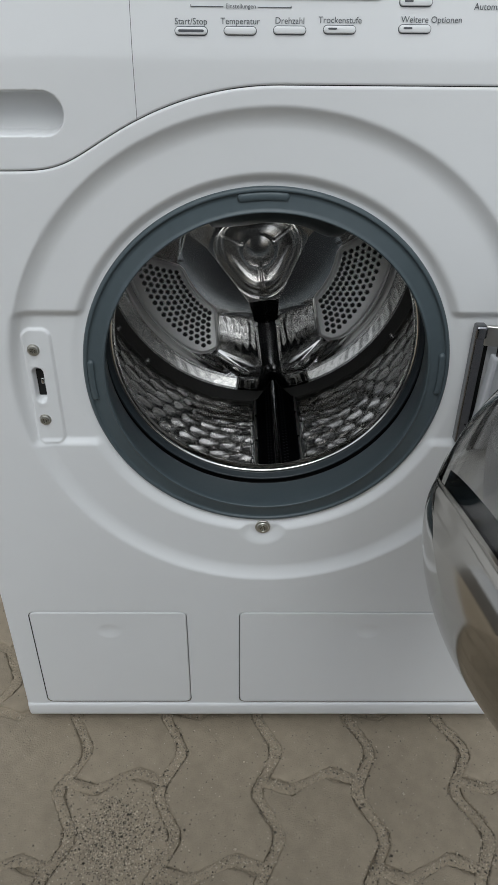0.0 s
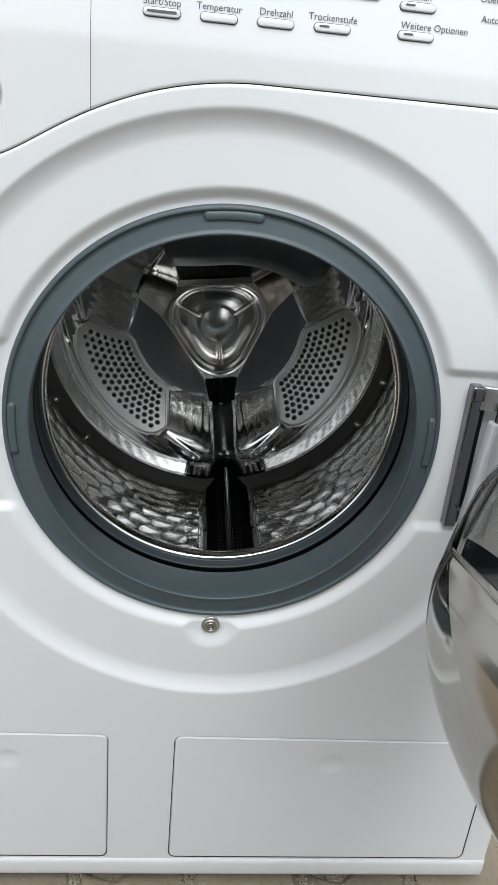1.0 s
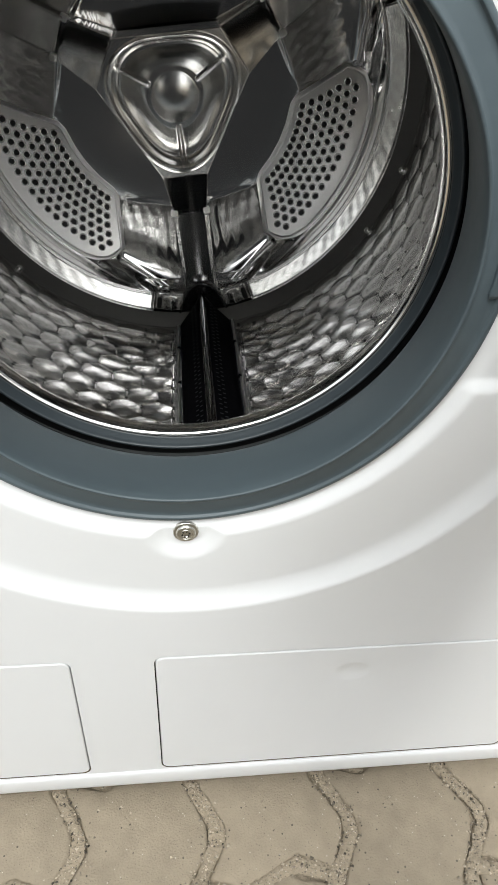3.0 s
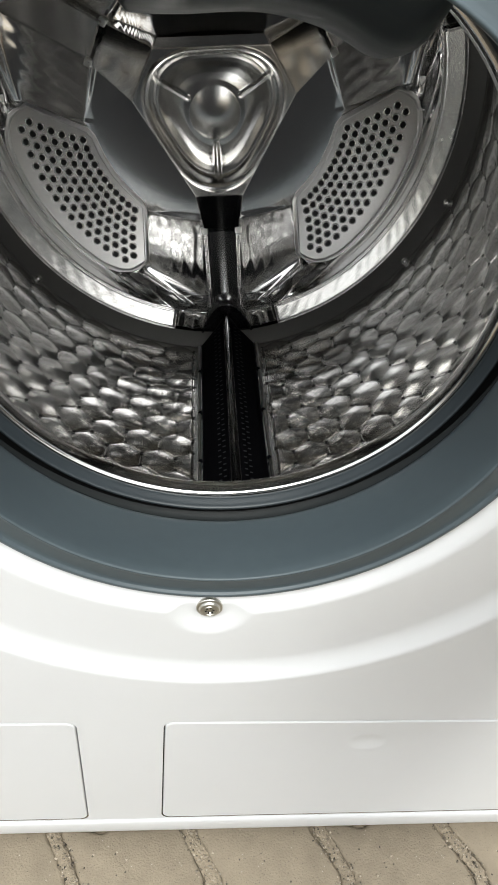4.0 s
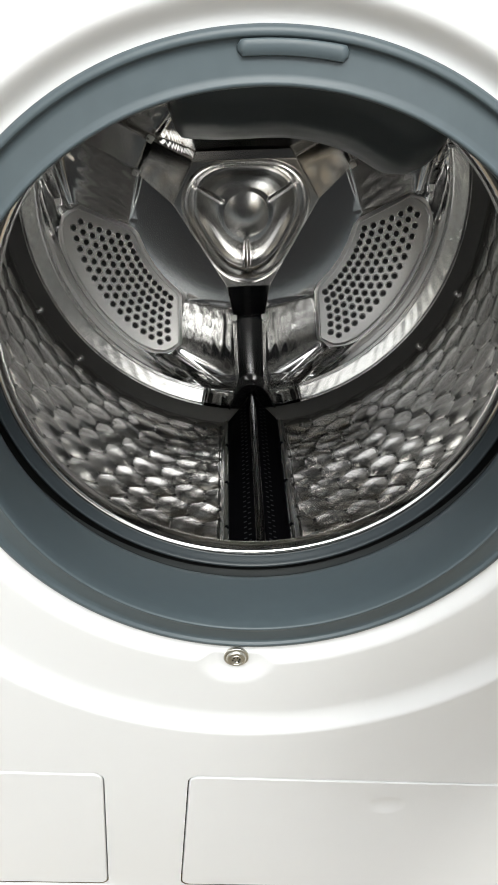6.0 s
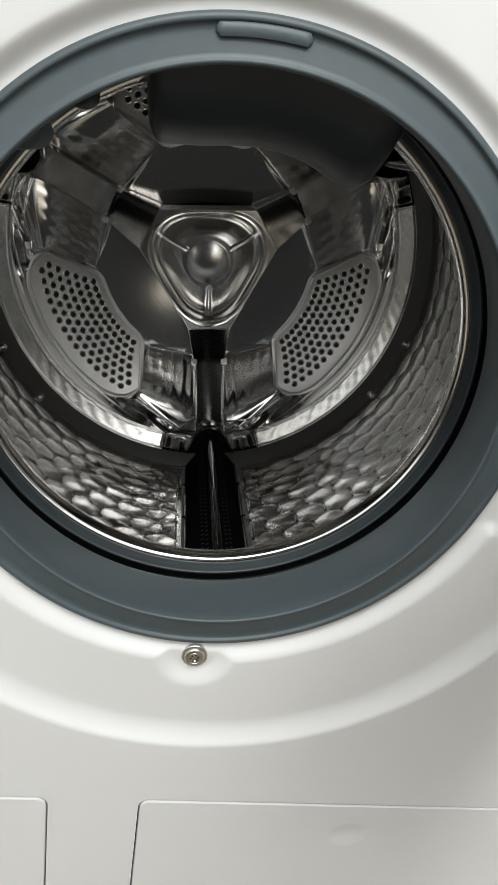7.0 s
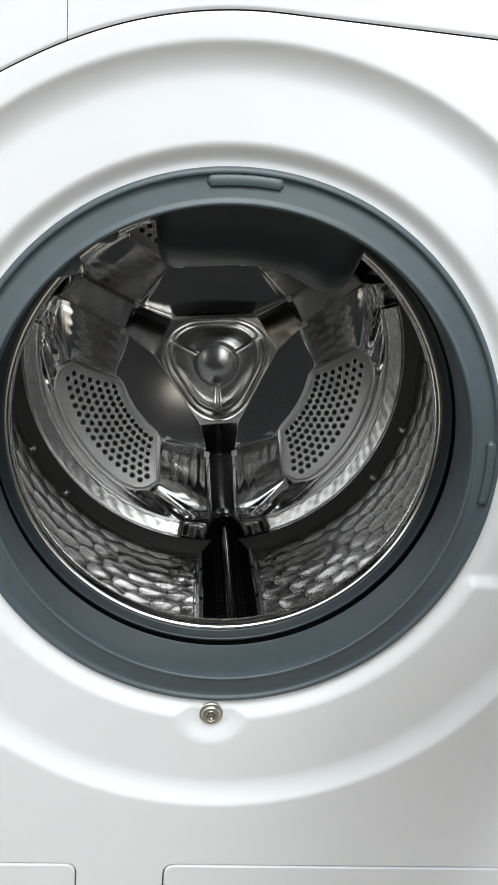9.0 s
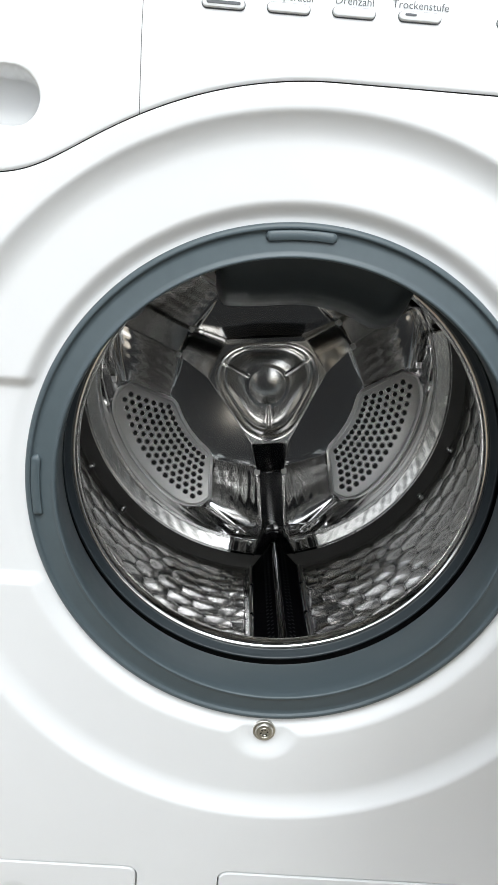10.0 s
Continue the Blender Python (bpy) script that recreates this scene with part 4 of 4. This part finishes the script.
for k in range(3):
    for side in (-1, 1):                             # black block stands in for the shaded gap where the ring ends beside the arm
        turn_k = Matrix.Rotation(-radians(120 * k + TURN + side * 13.0), 4, "Y")
        bm = bmesh.new()
        bmesh.ops.create_cube(bm, size=1.0)
        bmesh.ops.bevel(bm, geom=bm.edges[:], offset=0.28, segments=4, profile=0.5, affect="EDGES")
        bmesh.ops.transform(bm, matrix=Matrix.Translation(dpoint(0.2170, 120 * k + side * 13.0, 0.4222)) @ turn_k @ Matrix.Diagonal((0.0058, 0.0060, 0.0140, 1)), verts=bm.verts)
        din("ring_gap", from_bm("ring_gap", bm, HOLESHADEBLACK), back)

# perforated plates between the arms, each hole a pressed ring round a dark opening
half_plate = [(29.6, 0.1800), (30.9, 0.1725), (20.0, 0.1235), (18.0, 0.1216), (9.0, 0.1212), (0.0, 0.1212)]
PLATE = [(-a, r) for a, r in half_plate] + half_plate[:-1][::-1] + [(28.2, 0.1868), (25.4, 0.1922), (22.0, 0.1948)]
PLATE += [(20.0 - 2.0 * k, 0.1956) for k in range(0, 21)] + [(-22.0, 0.1948), (-25.4, 0.1922), (-28.2, 0.1868)]
HV, HF = revolve([(0.0044, 0.0003), (0.0040, -0.0005), (0.0035, -0.0008), (0.0031, -0.0007), (0.0028, -0.0004), (0.0026, -0.0002)], (0, 0), 14)
HV2 = [(0.0027 * math.cos(2 * math.pi * j / 14), -0.0003, 0.0027 * math.sin(2 * math.pi * j / 14)) for j in range(14)]
HOLE = bpy.data.meshes.new("hole")
HOLE.from_pydata(list(map(tuple, HV)) + HV2, [], HF + [tuple(len(HV) + j for j in range(14))])
HOLE.materials.append(STEEL)
HOLE.materials.append(HOLESHADEBLACK)
HOLE.polygons.foreach_set("material_index", [0] * len(HF) + [1])
HOLE.polygons.foreach_set("use_smooth", [True] * len(HF) + [False])


def inside_plate(r, a):
    edge_a = np.interp(r, [0.1216, 0.1235, 0.1725, 0.180], [18.0, 20.0, 30.9, 29.6])
    return 0.1262 < r < 0.1838 and math.radians(edge_a - abs(a)) * r > 0.0066


for k in range(3):
    mid_phi = 60 + 120 * k
    flat = [(r * math.sin(radians(a)), r * math.cos(radians(a))) for a, r in PLATE]
    levels = [(0.0, 0.4485), (0.0006, 0.4448), (0.0016, 0.4434), (0.0026, 0.4430), (0.0036, 0.4436), (0.0046, 0.4446), (0.0056, 0.4449)]
    verts, n = [], len(flat)
    for d, yv in levels:
        for u, w in inset_loop(flat, -d if d else 0.0):
            verts.append(tuple(map(float, dpoint(math.hypot(u, w), mid_phi + math.degrees(math.atan2(u, w)), yv + 0.020 * (math.hypot(u, w) - 0.122)))))
    faces = [(q * n + j, q * n + (j + 1) % n, (q + 1) * n + (j + 1) % n, (q + 1) * n + j) for q in range(len(levels) - 1) for j in range(n)]
    faces.append(tuple((len(levels) - 1) * n + j for j in range(n)))
    bm = bmesh.new()
    bv = [bm.verts.new(p) for p in verts]
    for fc in faces:
        bm.faces.new([bv[i] for i in fc])
    bmesh.ops.triangulate(bm, faces=[fc for fc in bm.faces if len(fc.verts) > 4])
    plate_ob = din("perforated_plate", from_bm("perforated_plate", bm, PLATESTEEL), label="perforated steel plate", sharp=60)
    for q in range(7):
        r = 0.1285 + 0.0088 * q
        for j in range(-10, 11):
            a = (j + (0.5 if q % 2 else 0.0)) * 3.60
            if inside_plate(r, a):
                h_ob = part("hole", HOLE, plate_ob)
                h_ob.location = tuple(map(float, dpoint(r, mid_phi + a, 0.4448 + 0.020 * (r - 0.122))))

# lifters along the wall: a black tent with a glossy ridge, held between two bright edge strips
for k in range(3):
    sec = [(-0.0352, 0.2390), (-0.0345, 0.2384), (-0.0288, 0.2382), (-0.0280, 0.2335), (-0.0200, 0.2235), (-0.0110, 0.2135), (-0.0066, 0.2090), (-0.0050, 0.2062), (0.0, 0.2052)]
    sec = sec + [(-u, r) for u, r in reversed(sec[:-1])]
    rows = [(0.112, 0.0), (0.122, 0.55), (0.140, 0.9), (0.165, 1.0), (0.25, 1.0), (0.33, 1.0), (0.4035, 1.0), (0.4045, 1.0), (0.4150, 1.0), (0.4190, 0.98)]
    verts = []
    for yv, up in rows:
        pinch = float(np.interp(yv, [0.4035, 0.4045, 0.4150, 0.4190], [1.0, 0.97, 0.70, 0.66]))
        for u, r in sec:
            verts.append(dplace(u * pinch, 0.2385 - (0.2385 - r) * up, k, yv))
    n = len(sec)
    faces = [(i * n + j, i * n + j + 1, (i + 1) * n + j + 1, (i + 1) * n + j) for i in range(len(rows) - 1) for j in range(n - 1)]
    lifter = din("lifter", mesh_of("lifter", verts, faces, LIFTERPLASTIC), label="black drum lifter with a raised ridge", sharp=50)
    # arched end cap against the foot of the arm, hollow towards the front
    V, arc = [], 25
    for size, yv in ((1.0, 0.4262), (1.0, 0.4160), (0.97, 0.4135), (0.93, 0.4130), (0.86, 0.4165), (0.60, 0.4185), (0.25, 0.4185)):
        for j in range(arc):
            b = math.pi * j / (arc - 1)
            V.append(dplace(-0.0225 * math.cos(b) * size * (1 + 0.25 * (1 - math.sin(b)) ** 3), 0.2235 - 0.0345 * math.sin(b) ** 0.8 * size, k, yv))
    F = [(i * arc + j, i * arc + j + 1, (i + 1) * arc + j + 1, (i + 1) * arc + j) for i in range(6) for j in range(arc - 1)]
    part("end_cap", mesh_of("end_cap", V, F, BLACKPLASTIC), lifter, "arched black end cap", 40)
    V, prof = [], 15
    for yv, up in ((0.122, 0.0), (0.135, 0.7), (0.155, 1.0), (0.25, 1.0), (0.33, 1.0), (0.404, 1.0), (0.4095, 0.93), (0.4125, 0.75), (0.4138, 0.45), (0.4142, 0.0)):
        for j in range(prof):
            b = math.pi * j / (prof - 1)
            top_r = 0.2075 - 0.0105 * math.sin(b) ** 0.7
            r = (0.2385 - (0.2385 - top_r) * up) if yv < 0.3 else (0.2075 - (0.2075 - top_r) * up)
            V.append(dplace(0.0044 * math.cos(b), r, k, yv))
    F = [(i * prof + j, i * prof + j + 1, (i + 1) * prof + j + 1, (i + 1) * prof + j) for i in range(9) for j in range(prof - 1)]
    part("ridge", mesh_of("ridge", V, F, RIDGE), lifter, "glossy rounded ridge")
    for side in (-1, 1):
        V, sq = [], [(0.0324, 0.2395), (0.0323, 0.2340), (0.0318, 0.2330), (0.0306, 0.2328), (0.0299, 0.2336), (0.0297, 0.2390)]
        for yv in (0.120, 0.4030, 0.4045):
            for u, r in sq:
                V.append(dplace(side * u, r + (0.002 if yv > 0.404 else 0.0), k, yv))
        F = [(i * 6 + j, i * 6 + j + 1, (i + 1) * 6 + j + 1, (i + 1) * 6 + j) for i in range(2) for j in range(5)]
        part("edge_strip", mesh_of("edge_strip", V, F, STRIP), lifter, "thin bright steel edge", 40)
        for yv in (0.352, 0.282, 0.212, 0.150):
            bm = bmesh.new()
            bmesh.ops.create_uvsphere(bm, u_segments=10, v_segments=6, radius=0.0023)
            bmesh.ops.transform(bm, matrix=Matrix.Translation(dplace(side * 0.0303, 0.2340, k, yv)), verts=bm.verts)
            part("clip", from_bm("clip", bm, LIFTERPLASTIC), lifter)
        V, F = [], []
        for q in range(34):                          # short slanting slots beside the ridge
            yv = 0.150 + 0.0075 * q
            for u, r in ((0.0088, 0.2112), (0.0128, 0.2155)):
                base = len(V)
                for du, dy in ((-0.0013, -0.0012), (0.0013, 0.0010), (0.0013, 0.0026), (-0.0013, 0.0004)):
                    V.append(dplace(side * (u + du), r + 1.10 * du - 0.0004, k, yv + dy))
                F.append(tuple(range(base, base + 4)))
        part("lifter_slots", mesh_of("lifter_slots", V, F, DARKRUBBER_AND_SHADE, False), lifter)

# ---- pavers, the nearest as single pieces, the rest joined ----
STARTS = {0: -0.080, 1: -0.180}
worn = random.Random(23)
far_v, far_f = [], []
for c in range(-24, 25):
    x0 = 0.003 + (c + 0.5) * PITCH
    first = STARTS[c % 2]
    for q in range(-14, 12):
        y0 = first + LONG * q
        near = -5 <= c <= 4 and -0.50 < y0 < 0.05
        if near:
            pv, pf = paver_mesh(y0, LONG, worn)
            me = mesh_of("paver", pv, pf, PAVER)
            me.set_sharp_from_angle(angle=radians(50))
            ob = part("paver", me, pavement)
            ob.location = (x0, y0, random.uniform(-0.0008, 0.0008))
            ob.rotation_euler = (random.uniform(-0.004, 0.004), random.uniform(-0.004, 0.004), random.uniform(-0.006, 0.006))
        else:
            pv, pf = paver_mesh(y0, LONG)
            base, dz = len(far_v), random.uniform(-0.001, 0.001)
            far_v += [(x + x0, y + y0, z + dz) for x, y, z in pv]
            far_f += [tuple(base + i for i in fc) for fc in pf]
tagged(part("far_pavers", mesh_of("far_pavers", far_v, far_f, PAVERFAR, False), pavement), kind="stuff")

# sand filling the joints: nearly flush, with a narrow open crack along one side
sv, sf = [], []
rnd = random.Random(11)
for c in range(-24, 25):
    xc, wob = 0.003 + c * PITCH, 0.0
    rows_ = 500
    base = len(sv)
    for k in range(rows_):
        yv = -0.60 + 0.70 * k / (rows_ - 1)
        wob = 0.86 * wob + rnd.gauss(0, 0.00045)
        left = -0.0072 + 1.2 * abs(wob) + 0.0022 * max(0.0, math.sin(yv * 37 + c * 1.7)) ** 3
        right = 0.0072 - 0.5 * abs(wob) - 0.0014 * max(0.0, math.sin(yv * 53 + c * 2.9)) ** 3
        open_crack = min(1.0, max(0.12, 0.45 + 0.9 * math.sin(yv * 61 + c * 4.1) + 0.4 * math.sin(yv * 143 + c)))
        for u in (0.0, 0.10, 0.5, 0.90, 1.0):
            sv.append((xc + zig(yv) + left + (right - left) * u, yv, -0.0030 * (u in (0.0, 1.0)) * open_crack - 0.0003 + rnd.gauss(0, 0.00050)))
    sf += [(base + k * 5 + j, base + k * 5 + j + 1, base + (k + 1) * 5 + j + 1, base + (k + 1) * 5 + j) for k in range(rows_ - 1) for j in range(4)]
for c in range(-6, 6):
    for q in range(-2, 1):
        base = len(sv)
        for k in range(61):
            u = k / 60
            yc = STARTS[c % 2] + LONG * q + cross(u)
            xx = 0.003 + (c + u) * PITCH + zig(yc)
            for v in (-0.0070, -0.0055, 0.0, 0.0055, 0.0070):
                sv.append((xx, yc + v + rnd.gauss(0, 0.0003), -0.0020 * (abs(v) > 0.006) - 0.0003 + rnd.gauss(0, 0.00045)))
        sf += [(base + k * 5 + j, base + k * 5 + j + 1, base + (k + 1) * 5 + j + 1, base + (k + 1) * 5 + j) for k in range(60) for j in range(4)]
tagged(part("joint_sand", mesh_of("joint_sand", sv, sf, SAND), pavement), kind="stuff")

# coarse sand and grit lying in the joints and scattered over the pavers
gv, gf = [], []
rnd = random.Random(7)
for k in range(24000):
    gy = rnd.uniform(-0.42, 0.03)
    if rnd.random() < 0.66:
        c = rnd.randint(-4, 4)
        gx = 0.003 + c * PITCH + zig(gy) + rnd.gauss(0, 0.0056)
    elif rnd.random() < 0.94:
        c = rnd.randint(-5, 4)
        u = rnd.random()
        gx = 0.003 + (c + u) * PITCH
        gy = STARTS[c % 2] + LONG * rnd.randint(-2, 0) + cross(u) + rnd.gauss(0, 0.004)
    else:
        gx = rnd.uniform(-0.55, 0.5)
    r = rnd.uniform(0.0003, 0.0014) * (1.6 if rnd.random() < 0.06 else 1)
    gz = -0.0005
    if k % 6 == 0:                                   # a sanded corner by the machine's foot
        gx, gy = rnd.gauss(-0.172, 0.030), rnd.gauss(-0.150, 0.028)
    base, a = len(gv), rnd.uniform(0, 6.28)
    for q in range(4):
        b = a + q * math.pi / 2
        gv.append((gx + r * math.cos(b) * rnd.uniform(0.7, 1.2), gy + r * math.sin(b) * rnd.uniform(0.7, 1.2), gz))
    gv.append((gx, gy, gz + r * rnd.uniform(0.6, 1.3)))
    gf += [(base + q, base + (q + 1) % 4, base + 4) for q in range(4)]
tagged(part("joint_grit", mesh_of("joint_grit", gv, gf, GRIT, False), pavement), kind="stuff")
